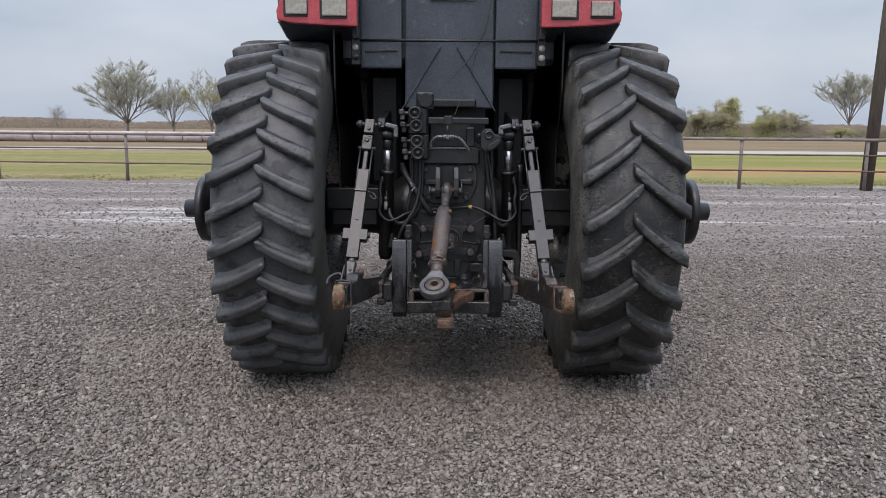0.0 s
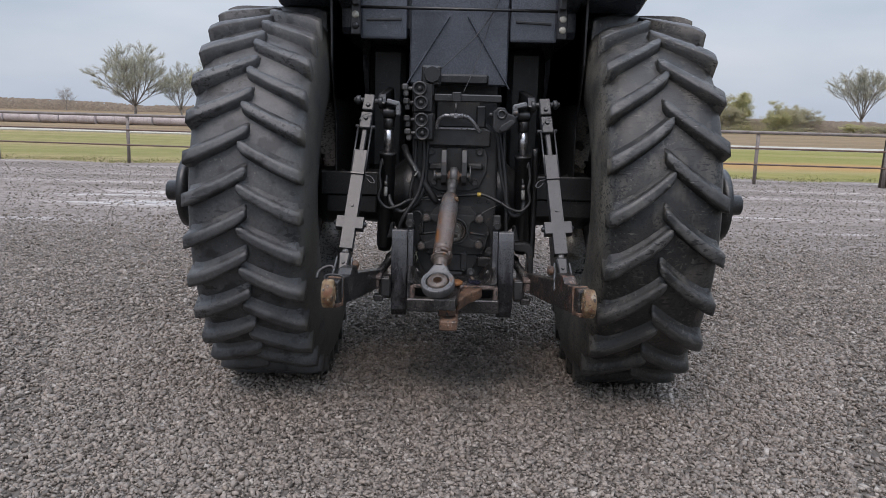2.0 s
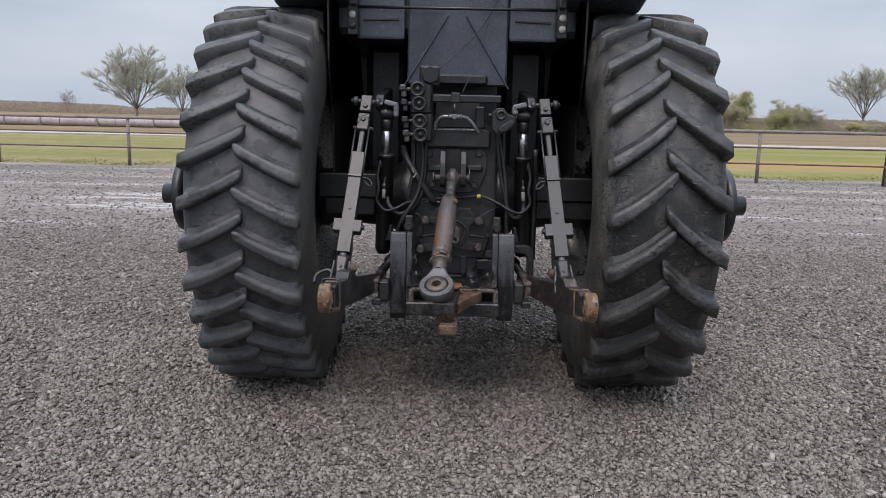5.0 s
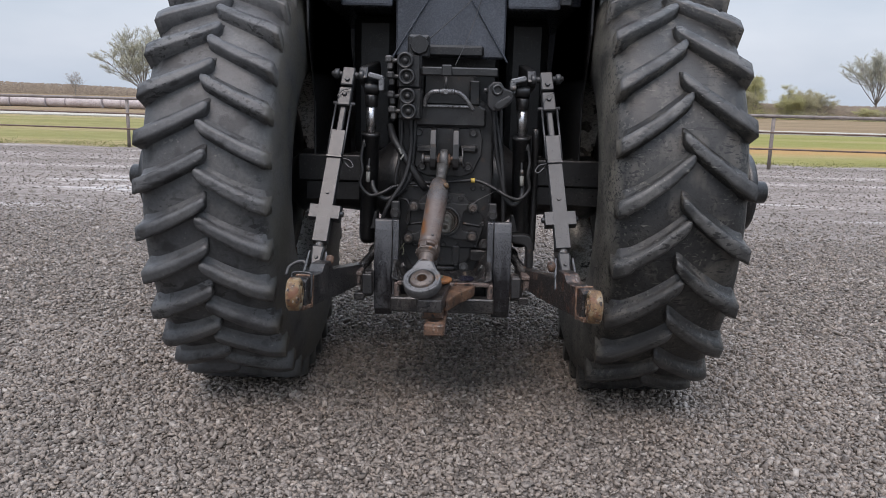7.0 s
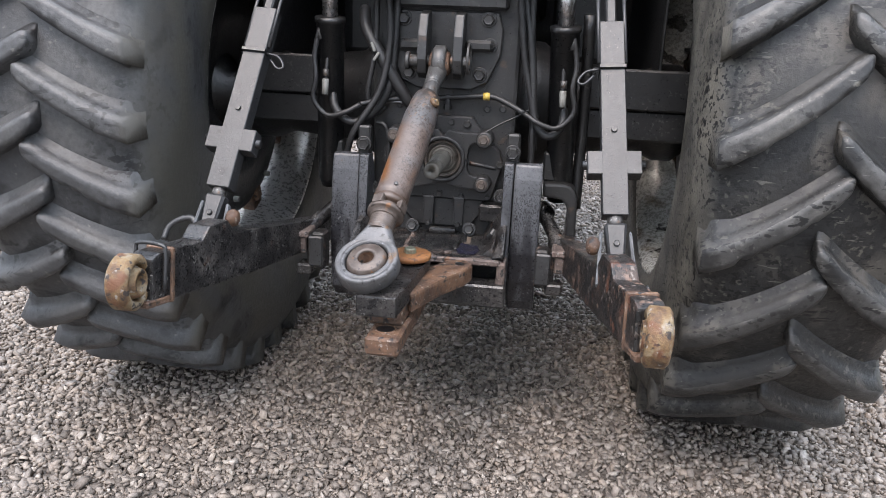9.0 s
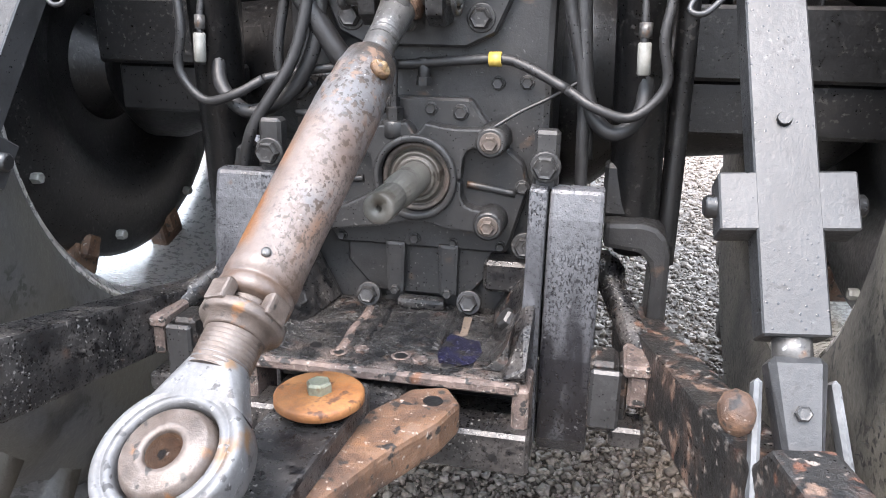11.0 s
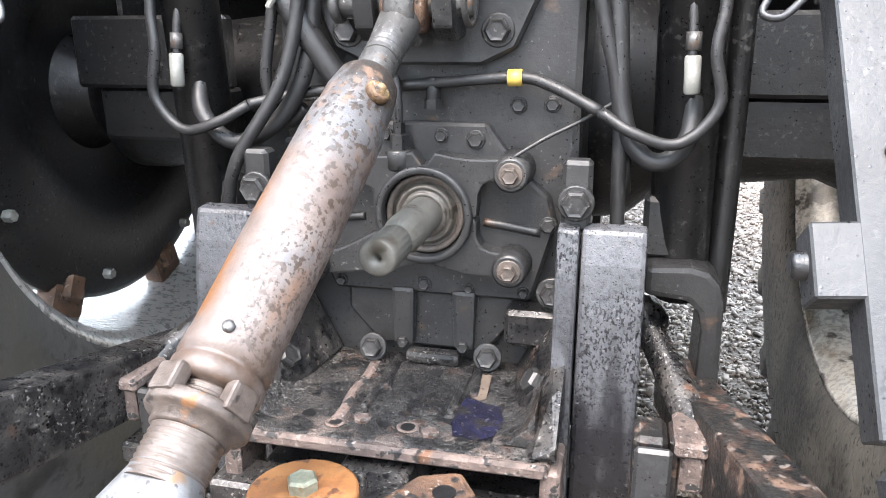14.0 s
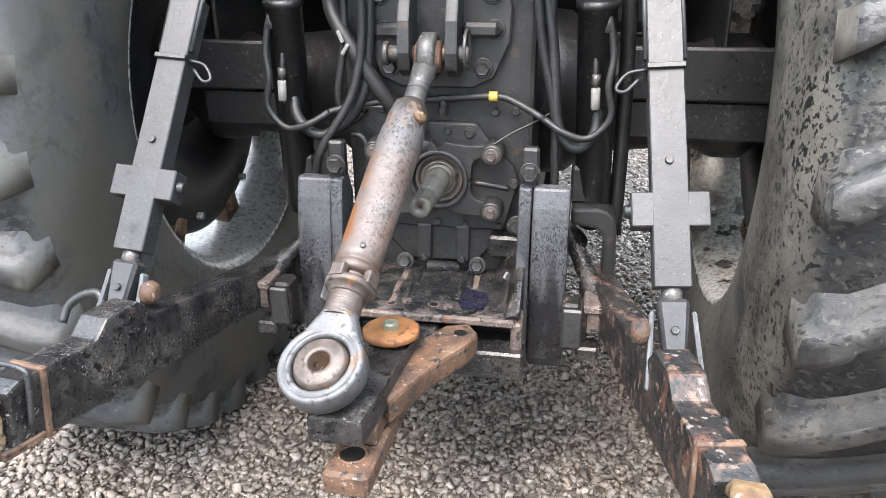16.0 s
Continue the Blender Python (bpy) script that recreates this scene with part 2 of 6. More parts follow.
M_TUBE = coat("worn_pinkish_rust_tube", [(0.28, (0.0576, 0.0423, 0.0362)), (0.44, (0.0928, 0.0693, 0.0592)), (0.58, (0.1239, 0.0965, 0.0843)), (0.72, (0.1494, 0.1322, 0.1229)), (0.86, (0.1227, 0.0718, 0.0414))], 10, (0.3, 0.5), fine=110, bump=0.25, depth=0.003, turn=(-34, 0, 0), stretch=(1.2, 1.0, 1.2), speck=[((0.0952, 0.0942, 0.0963), 9, 0.59, 0.66), ((0.1484, 0.0600, 0.0193), 16, 0.40, 0.52, ("X", -0.014, -0.034), (1, 0.7, 1)), ((0.1417, 0.0642, 0.0269), 10, 0.58, 0.72, (3, 0.46, 0.6), (2, 0.6, 2)), ((0.0510, 0.0388, 0.0327), 230, 0.57, 0.64, (6, 0.44, 0.58)), ((0.0324, 0.0253, 0.0223), 120, 0.60, 0.66, (6, 0.46, 0.58)), ((0.0748, 0.0730, 0.0748), 22, 0.43, 0.53, ("Y", 0.0, 0.09)), ((0.0264, 0.0229, 0.0211), 18, 0.40, 0.50, ("Y", 0.125, 0.16)), ((0.0229, 0.0185, 0.0158), 125, 0.57, 0.62, ("Y", 0.0, 0.08)), ((0.0422, 0.0282, 0.0211), 130, 0.54, 0.61, ("X", -0.014, 0.032)), ((0.1194, 0.0763, 0.0547), 60, 0.58, 0.64, ("Y", 0.03, 0.10)), ((0.1931, 0.1886, 0.1886), 140, 0.67, 0.72, (7, 0.48, 0.62)), ((0.0480, 0.0290, 0.0194), 14, 0.42, 0.54, ("Y", -0.14, -0.19))])
M_STEEL = coat("worn_bare_steel", [(0.3, (0.0408, 0.0391, 0.0382)), (0.5, (0.0697, 0.0680, 0.0663)), (0.68, (0.1062, 0.1020, 0.0969)), (0.85, (0.1020, 0.0663, 0.0442))], 20, (0.3, 0.5), metal=0.3, fine=160, bump=0.3, depth=0.002, speck=[((0.1275, 0.0638, 0.0323), 34, 0.62, 0.70), ((0.0298, 0.0281, 0.0272), 90, 0.61, 0.66), ((0.2380, 0.2380, 0.2338), 140, 0.64, 0.70)])
M_EYE = coat("bright_worn_steel", [(0.3, (0.0646, 0.0621, 0.0596)), (0.5, (0.0944, 0.0944, 0.0969)), (0.68, (0.1242, 0.1242, 0.1267)), (0.85, (0.1093, 0.0770, 0.0546))], 16, (0.4, 0.6), metal=0.35, fine=160, bump=0.25, depth=0.002, speck=[((0.1192, 0.0696, 0.0373), 26, 0.60, 0.70), ((0.0348, 0.0339, 0.0348), 90, 0.62, 0.67), ((0.1788, 0.1788, 0.1788), 140, 0.64, 0.70)])
M_PTO = coat("brown_oily_steel", [(0.3, (0.0638, 0.0570, 0.0493)), (0.6, (0.1062, 0.0952, 0.0816)), (0.8, (0.1615, 0.1445, 0.1275))], 22, (0.28, 0.5), metal=0.3, fine=150, bump=0.3, depth=0.002, speck=[((0.0298, 0.0238, 0.0187), 40, 0.6, 0.68), ((0.1275, 0.0723, 0.0425), 30, 0.62, 0.72)])
M_SHAFT = coat("greased_shaft_steel", [(0.3, (0.072, 0.066, 0.056)), (0.55, (0.100, 0.094, 0.082)), (0.8, (0.135, 0.128, 0.113))], 18, (0.42, 0.62), metal=0.15, fine=130, bump=0.2, depth=0.002, speck=[((0.05, 0.042, 0.032), 34, 0.58, 0.68)])
M_BALL = coat("rust_stained_steel", [(0.3, (0.0425, 0.0312, 0.0257)), (0.5, (0.0772, 0.0595, 0.0499)), (0.7, (0.1155, 0.0978, 0.0874)), (0.85, (0.1090, 0.0609, 0.0352))], 32, (0.32, 0.55), metal=0.2, fine=180, bump=0.4, depth=0.002, random_by=True, speck=[((0.1564, 0.0698, 0.0263), 44, 0.66, 0.76), ((0.0231, 0.0191, 0.0167), 70, 0.62, 0.68)])
M_ARM = coat("scraped_rusty_black_arm", [(0.3, (0.0058, 0.0058, 0.0058)), (0.5, (0.0144, 0.0130, 0.0122)), (0.62, (0.0432, 0.0274, 0.0216)), (0.78, (0.0936, 0.0612, 0.0468))], 22, (0.3, 0.6), fine=180, bump=0.5, speck=[((0.0936, 0.0396, 0.0245), 40, 0.58, 0.64, (7, 0.42, 0.56)), ((0.1728, 0.1440, 0.1260), 75, 0.60, 0.66, (8, 0.42, 0.56)), ((0.0043, 0.0043, 0.0043), 45, 0.56, 0.62), ((0.1296, 0.0828, 0.0612), 30, 0.60, 0.66)], drops=(200, 0.36, 8, 0.3))
M_FLOOR = coat("gritty_greasy_plate", [(0.3, (0.0074, 0.0074, 0.0078)), (0.48, (0.0205, 0.0196, 0.0191)), (0.6, (0.0371, 0.0344, 0.0325)), (0.75, (0.0717, 0.0662, 0.0616))], 18, (0.18, 0.42), fine=190, bump=0.9, depth=0.004, speck=[((0.1270, 0.1224, 0.1178), 260, 0.56, 0.62, (11, 0.42, 0.56)), ((0.0037, 0.0037, 0.0042), 70, 0.56, 0.61), ((0.1155, 0.0902, 0.0788), 30, 0.50, 0.58, ("Y", -0.06, -0.12)), ((0.0615, 0.0395, 0.0312), 40, 0.58, 0.66, (7, 0.45, 0.58)), ((0.0074, 0.0074, 0.0078), 24, 0.54, 0.60)], drops=(230, 0.36, 9, 0.4))
M_ORANGE = coat("orange_surface_rust", [(0.3, (0.1275, 0.0467, 0.0153)), (0.5, (0.2040, 0.0808, 0.0255)), (0.68, (0.2465, 0.1105, 0.0382)), (0.82, (0.2720, 0.1700, 0.0935))], 26, (0.5, 0.75), fine=200, bump=0.4, depth=0.002, speck=[((0.0680, 0.0255, 0.0119), 60, 0.60, 0.68)])
M_YELLOW = coat("chipped_yellow_eye", [(0.28, (0.0344, 0.0229, 0.0168)), (0.40, (0.0994, 0.0536, 0.0260)), (0.50, (0.1606, 0.0994, 0.0444)), (0.60, (0.1950, 0.1492, 0.0918)), (0.72, (0.2142, 0.1874, 0.1606)), (0.84, (0.1071, 0.0574, 0.0359))], 34, (0.5, 0.75), fine=160, bump=0.6, random_by=True, speck=[((0.0268, 0.0199, 0.0168), 60, 0.58, 0.63), ((0.1148, 0.0474, 0.0214), 22, 0.54, 0.64), ((0.2295, 0.2066, 0.1836), 90, 0.62, 0.68)])
M_CHROME = coat("chrome_rod", [(0.3, (0.42, 0.42, 0.43)), (0.7, (0.58, 0.58, 0.59))], 9, (0.22, 0.38), metal=1.0, fine=120, bump=0.05)
M_PIPING = coat("bright_pipe_steel", [(0.3, (0.1320, 0.1320, 0.1350)), (0.7, (0.2160, 0.2160, 0.2190))], 20, (0.2, 0.4), metal=0.6, fine=150, bump=0.1, speck=[((0.0300, 0.0270, 0.0240), 70, 0.6, 0.66)])
M_HOSE = coat("hose_rubber", [(0.3, (0.0090, 0.0090, 0.0095)), (0.7, (0.0235, 0.0235, 0.0241))], 20, (0.4, 0.6), fine=160, bump=0.2, depth=0.002, speck=[((0.0560, 0.0549, 0.0526), 120, 0.64, 0.72, (10, 0.45, 0.6))], drops=(240, 0.34, 9, 0.3))
M_RED = coat("faded_red_paint", [(0.3, (0.36, 0.040, 0.050)), (0.7, (0.48, 0.085, 0.095))], 5, (0.25, 0.4), fine=90, bump=0.05, speck=[((0.55, 0.25, 0.25), 40, 0.64, 0.78)])
M_LENS = coat("cream_lamp_lens", [(0.3, (0.26, 0.245, 0.205)), (0.7, (0.38, 0.36, 0.31))], 14, (0.1, 0.25), fine=60, bump=0.1)
M_LINER = coat("muddy_fender_liner", [(0.3, (0.0126, 0.0112, 0.0105)), (0.55, (0.0252, 0.0217, 0.0189)), (0.75, (0.0525, 0.0434, 0.0350))], 6, (0.5, 0.8), fine=80, bump=0.4, speck=[((0.0770, 0.0630, 0.0490), 40, 0.62, 0.7), ((0.0070, 0.0070, 0.0070), 25, 0.6, 0.66)])
M_SILVER = coat("silver_rim_paint", [(0.3, (0.2930, 0.2844, 0.2586)), (0.6, (0.4654, 0.4568, 0.4221)), (0.8, (0.6205, 0.6032, 0.5687))], 5, (0.18, 0.38), fine=90, bump=0.2, metal=0.2, speck=[((0.0603, 0.0569, 0.0516), 16, 0.56, 0.60, (4, 0.40, 0.55)), ((0.2241, 0.1895, 0.1466), 12, 0.56, 0.7)])
M_RIM = coat("bright_silver_rim", [(0.3, (0.34, 0.335, 0.32)), (0.6, (0.44, 0.435, 0.42)), (0.8, (0.52, 0.515, 0.50))], 3, (0.22, 0.36), fine=70, bump=0.08, metal=0.55, speck=[((0.10, 0.09, 0.08), 20, 0.63, 0.68, (4, 0.46, 0.6))])
M_LIP = coat("pinkish_worn_edge", [(0.3, (0.0382, 0.0306, 0.0281)), (0.46, (0.1020, 0.0748, 0.0646)), (0.6, (0.1658, 0.1232, 0.1062)), (0.8, (0.1700, 0.1148, 0.0892))], 36, (0.45, 0.7), fine=200, bump=0.8, speck=[((0.0170, 0.0161, 0.0161), 70, 0.57, 0.62), ((0.1445, 0.0680, 0.0382), 30, 0.62, 0.72), ((0.2550, 0.2295, 0.2125), 170, 0.62, 0.68)])
M_BOLT = coat("bolt_head_steel", [(0.3, (0.0208, 0.0208, 0.0216)), (0.7, (0.0496, 0.0488, 0.0480))], 40, (0.25, 0.5), metal=0.3, fine=200, bump=0.35, depth=0.002, random_by=True, speck=[((0.1200, 0.1184, 0.1136), 150, 0.62, 0.70)])
M_NUT = coat("rusted_bolt_head", [(0.3, (0.0638, 0.0527, 0.0459)), (0.6, (0.1105, 0.0918, 0.0799)), (0.8, (0.1275, 0.0723, 0.0467))], 50, (0.35, 0.6), metal=0.3, fine=200, bump=0.3, depth=0.002, random_by=True)
M_ZINC = coat("zinc_yellow_bolt", [(0.3, (0.1600, 0.1640, 0.1200)), (0.7, (0.2480, 0.2520, 0.1920))], 60, (0.3, 0.5), metal=0.4, fine=200, bump=0.2, depth=0.002, speck=[((0.1280, 0.0800, 0.0400), 50, 0.62, 0.7)])
M_WHITE = coat("white_plastic", [(0.3, (0.1600, 0.1600, 0.1480)), (0.7, (0.2320, 0.2320, 0.2120))], 30, (0.3, 0.5), bump=0.05)
M_TAG = coat("yellow_tag", [(0.3, (0.40, 0.27, 0.045)), (0.7, (0.48, 0.34, 0.08))], 30, (0.4, 0.5), bump=0)
M_WOOD = coat("weathered_pole_wood", [(0.3, (0.055, 0.042, 0.033)), (0.6, (0.10, 0.08, 0.062)), (0.8, (0.16, 0.13, 0.10))], 5, (0.7, 0.9), fine=40, bump=0.5, stretch=(6, 6, 0.6))
M_PIPE = coat("rusty_grey_pipe", [(0.3, (0.12, 0.10, 0.09)), (0.6, (0.20, 0.17, 0.155)), (0.8, (0.27, 0.19, 0.15))], 4, (0.5, 0.7), fine=30, bump=0.1)
M_RAIL = coat("rust_brown_pipe", [(0.3, (0.085, 0.055, 0.042)), (0.6, (0.14, 0.088, 0.066)), (0.8, (0.21, 0.15, 0.12))], 4, (0.5, 0.7), fine=30, bump=0.1)
M_BARK = coat("grey_bark", [(0.3, (0.14, 0.125, 0.11)), (0.7, (0.24, 0.22, 0.195))], 4, (0.8, 0.95), fine=20, bump=0.3)
M_BALE = coat("grey_hay_bale", [(0.3, (0.3375, 0.2875, 0.2812)), (0.6, (0.4250, 0.3750, 0.3687)), (0.8, (0.5000, 0.4500, 0.4375))], 1.5, (0.8, 0.95), fine=12, bump=0.3, random_by=True)


def leaf_mat(name, a, b):
    m = bpy.data.materials.new(name)
    m.use_nodes = True
    n, l = m.node_tree.nodes, m.node_tree.links
    p = n["Principled BSDF"]
    g = n.new("ShaderNodeNewGeometry")
    r = n.new("ShaderNodeValToRGB")
    ramp_set(r, [(0.0, a), (1.0, b)])
    l.new(g.outputs["Random Per Island"], r.inputs["Fac"])
    l.new(r.outputs["Color"], p.inputs["Base Color"])
    p.inputs["Roughness"].default_value = 0.75
    return m


M_LEAF_G = leaf_mat("spring_leaf", (0.16, 0.165, 0.058), (0.27, 0.265, 0.10))
M_LEAF_Y = leaf_mat("yellowish_bud_leaf", (0.22, 0.205, 0.082), (0.33, 0.305, 0.13))
M_LEAF_O = leaf_mat("olive_bud_leaf", (0.185, 0.165, 0.09), (0.27, 0.24, 0.13))
M_BRUSH = leaf_mat("dry_brush", (0.21, 0.17, 0.135), (0.33, 0.275, 0.215))
M_TWIG = leaf_mat("fine_twig", (0.20, 0.19, 0.155), (0.50, 0.50, 0.38))


def stone_mat():
    m = bpy.data.materials.new("gravel_stone")
    m.use_nodes = True
    n, l = m.node_tree.nodes, m.node_tree.links
    p = n["Principled BSDF"]
    g = n.new("ShaderNodeNewGeometry")
    r = n.new("ShaderNodeValToRGB")
    ramp_set(r, [(0.0, (0.088, 0.074, 0.063)), (0.15, (0.134, 0.113, 0.097)), (0.4, (0.183, 0.157, 0.135)), (0.6, (0.211, 0.184, 0.162)), (0.78, (0.229, 0.189, 0.156)), (0.94, (0.260, 0.228, 0.198)), (1.0, (0.335, 0.300, 0.266))])
    l.new(g.outputs["Random Per Island"], r.inputs["Fac"])
    co = n.new("ShaderNodeTexCoord")
    ns = n.new("ShaderNodeTexNoise")
    ns.inputs["Scale"].default_value = 160.0
    l.new(co.outputs["Object"], ns.inputs["Vector"])
    mx = n.new("ShaderNodeMixRGB")
    mx.blend_type = "OVERLAY"
    mx.inputs["Fac"].default_value = 0.5
    l.new(r.outputs["Color"], mx.inputs["Color1"])
    l.new(ns.outputs["Fac"], mx.inputs["Color2"])
    l.new(mx.outputs["Color"], p.inputs["Base Color"])
    p.inputs["Roughness"].default_value = 0.6
    p.inputs["Specular IOR Level"].default_value = 0.3
    return m


M_STONE = stone_mat()


def ground_mat():
    """Wet crushed gravel near the tractor; grass, a dirt strip, a pale road and dry field farther off, by distance."""
    m = bpy.data.materials.new("gravel_and_field_ground")
    m.use_nodes = True
    n, l = m.node_tree.nodes, m.node_tree.links
    p = n["Principled BSDF"]
    co = n.new("ShaderNodeTexCoord")
    sep = n.new("ShaderNodeSeparateXYZ")
    l.new(co.outputs["Object"], sep.inputs["Vector"])

    def noise_at(scale, detail=4.0, vec=None):
        t = n.new("ShaderNodeTexNoise")
        t.inputs["Scale"].default_value, t.inputs["Detail"].default_value = scale, detail
        l.new(vec or co.outputs["Object"], t.inputs["Vector"])
        return t.outputs["Fac"]

    def ramp(fac, stops):
        r = n.new("ShaderNodeValToRGB")
        ramp_set(r, stops)
        l.new(fac, r.inputs["Fac"])
        return r.outputs["Color"]

    def mix(fac, a, b, mode="MIX"):
        x = n.new("ShaderNodeMixRGB")
        x.blend_type = mode
        if isinstance(fac, float):
            x.inputs["Fac"].default_value = fac
        else:
            l.new(fac, x.inputs["Fac"])
        for s, v in (("Color1", a), ("Color2", b)):
            if isinstance(v, tuple):
                x.inputs[s].default_value = (*v, 1)
            else:
                l.new(v, x.inputs[s])
        return x.outputs["Color"]

    def rng(v, a, b, c=0.0, d=1.0):
        r = n.new("ShaderNodeMapRange")
        for k, q in (("From Min", a), ("From Max", b), ("To Min", c), ("To Max", d)):
            r.inputs[k].default_value = q
        l.new(v, r.inputs["Value"])
        return r.outputs["Result"]

    vor = n.new("ShaderNodeTexVoronoi")
    vor.inputs["Scale"].default_value = 42.0
    l.new(co.outputs["Object"], vor.inputs["Vector"])
    sepc = n.new("ShaderNodeSeparateColor")
    l.new(vor.outputs["Color"], sepc.inputs["Color"])
    stones = ramp(sepc.outputs["Red"], [(0.0, (0.080, 0.070, 0.064)), (0.35, (0.164, 0.144, 0.131)), (0.7, (0.239, 0.204, 0.181)), (0.92, (0.307, 0.276, 0.252)), (1.0, (0.403, 0.371, 0.345))])
    gap = rng(vor.outputs["Distance"], 0.25, 0.62, 1.0, 0.35)
    gapc = n.new("ShaderNodeCombineColor")
    for s in ("Red", "Green", "Blue"):
        l.new(gap, gapc.inputs[s])
    stones = mix(1.0, stones, gapc.outputs["Color"], "MULTIPLY")
    stones = mix(rng(noise_at(0.8), 0.35, 0.7, 0.0, 0.5), stones, (0.13, 0.115, 0.105))
    stones = mix(rng(sep.outputs["Y"], 5.5, 8.0, 1.0, 0.0), stones, (0.105, 0.092, 0.081))
    # tracked, muddier gravel towards the fence; pale streaks paint in the wet sheen
    mapp = n.new("ShaderNodeMapping")
    mapp.inputs["Scale"].default_value = (0.16, 1.1, 1.0)
    mapp.inputs["Rotation"].default_value = (0, 0, 0.06)
    l.new(co.outputs["Object"], mapp.inputs["Vector"])
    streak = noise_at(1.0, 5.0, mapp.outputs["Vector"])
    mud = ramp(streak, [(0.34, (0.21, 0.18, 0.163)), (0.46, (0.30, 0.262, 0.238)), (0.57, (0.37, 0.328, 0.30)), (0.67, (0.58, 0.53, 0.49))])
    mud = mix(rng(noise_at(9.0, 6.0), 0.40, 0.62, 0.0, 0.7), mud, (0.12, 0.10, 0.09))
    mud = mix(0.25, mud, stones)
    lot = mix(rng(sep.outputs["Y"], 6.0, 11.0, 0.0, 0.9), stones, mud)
    # fields
    mapf = n.new("ShaderNodeMapping")
    mapf.inputs["Scale"].default_value = (0.05, 0.35, 1.0)
    l.new(co.outputs["Object"], mapf.inputs["Vector"])
    band = noise_at(1.0, 4.0, mapf.outputs["Vector"])
    grass = ramp(band, [(0.33, (0.185, 0.178, 0.070)), (0.5, (0.235, 0.208, 0.092)), (0.64, (0.275, 0.215, 0.118))])
    grass = mix(rng(noise_at(1.6, 8.0), 0.42, 0.66, 0.0, 0.6), grass, (0.145, 0.14, 0.058))
    dirt = mix(noise_at(1.5, 5.0), (0.36, 0.195, 0.09), (0.27, 0.20, 0.085))
    wob = n.new("ShaderNodeMath")
    wob.operation = "MULTIPLY_ADD"
    l.new(noise_at(0.25, 3.0), wob.inputs[0])
    wob.inputs[1].default_value = 3.0
    l.new(sep.outputs["Y"], wob.inputs[2])
    yy = wob.outputs["Value"]
    right = rng(sep.outputs["X"], 2.0, 6.0)

    def strip(a, b, soft, also=None):
        r = n.new("ShaderNodeMath")
        r.operation = "MULTIPLY"
        l.new(rng(yy, a - soft, a + soft), r.inputs[0])
        l.new(rng(yy, b - soft, b + soft, 1.0, 0.0), r.inputs[1])
        if also is None:
            return r.outputs["Value"]
        q = n.new("ShaderNodeMath")
        q.operation = "MULTIPLY"
        l.new(r.outputs["Value"], q.inputs[0])
        l.new(also, q.inputs[1])
        return q.outputs["Value"]

    lush = ramp(band, [(0.33, (0.145, 0.170, 0.040)), (0.5, (0.195, 0.190, 0.056)), (0.64, (0.24, 0.215, 0.09))])
    grass = mix(rng(sep.outputs["X"], 2.0, 6.0, 0.0, 0.55), grass, lush)
    field = mix(strip(24.4, 28.4, 1.0, right), grass, dirt)
    dry = ramp(band, [(0.35, (0.165, 0.125, 0.078)), (0.65, (0.235, 0.172, 0.108))])
    field = mix(rng(yy, 46.5, 48.0), field, dry)
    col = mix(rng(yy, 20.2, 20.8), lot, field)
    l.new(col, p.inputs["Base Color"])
    wet = mix(rng(sep.outputs["Y"], 7.0, 12.0), (0.55, 0.55, 0.55), ramp(streak, [(0.45, (0.95, 0.95, 0.95)), (0.66, (0.8, 0.8, 0.8))]))
    wet = mix(rng(yy, 20.0, 20.8), wet, (0.95, 0.95, 0.95))
    l.new(wet, p.inputs["Roughness"])
    puddle = n.new("ShaderNodeMath")
    puddle.operation = "MULTIPLY"
    l.new(strip(11.2, 14.0, 0.6), puddle.inputs[0])
    l.new(rng(streak, 0.57, 0.64), puddle.inputs[1])
    l.new(mix(puddle.outputs["Value"], wet, (0.22, 0.22, 0.22)), p.inputs["Roughness"])
    l.new(rng(puddle.outputs["Value"], 0.0, 1.0, 0.05, 0.5), p.inputs["Specular IOR Level"])
    bp = n.new("ShaderNodeBump")
    l.new(rng(puddle.outputs["Value"], 0.0, 0.6, 0.9, 0.02), bp.inputs["Strength"])
    bp.inputs["Distance"].default_value = 0.012
    l.new(rng(vor.outputs["Distance"], 0.0, 0.7, 1.0, 0.0), bp.inputs["Height"])
    l.new(bp.outputs["Normal"], p.inputs["Normal"])
    return m


M_GROUND = ground_mat()
M_ROAD = coat("pale_wet_road", [(0.3, (0.2996, 0.2805, 0.2359)), (0.7, (0.3825, 0.3634, 0.3124))], 0.6, (0.8, 0.9), fine=8, bump=0.1, spec=0.1)

# ---- mesh helpers ----
CX = 0.027  # the tractor's centre line
HOME = {}


def soften(bm, width, segments=1, angle=30):
    """Rounds every edge sharper than the angle."""
    edges = [e for e in bm.edges if len(e.link_faces) == 2 and e.calc_face_angle(0) > radians(angle)]
    if edges and width > 0:
        bmesh.ops.bevel(bm, geom=edges, offset=width, segments=segments, profile=0.6, affect="EDGES", clamp_overlap=True)
    return bm


def box(x, y, z, sx, sy, sz, bevel=0.004, rot=(0, 0, 0), seg=1):
    bm = bmesh.new()
    bmesh.ops.create_cube(bm, size=1, matrix=pose(x, y, z, *rot) @ Matrix.Diagonal((sx, sy, sz, 1)))
    return soften(bm, bevel, seg)


def frame_to(p0, p1):
    d = Vector(p1) - Vector(p0)
    return Matrix.Translation(p0) @ d.to_track_quat("Z", "Y").to_matrix().to_4x4(), d.length


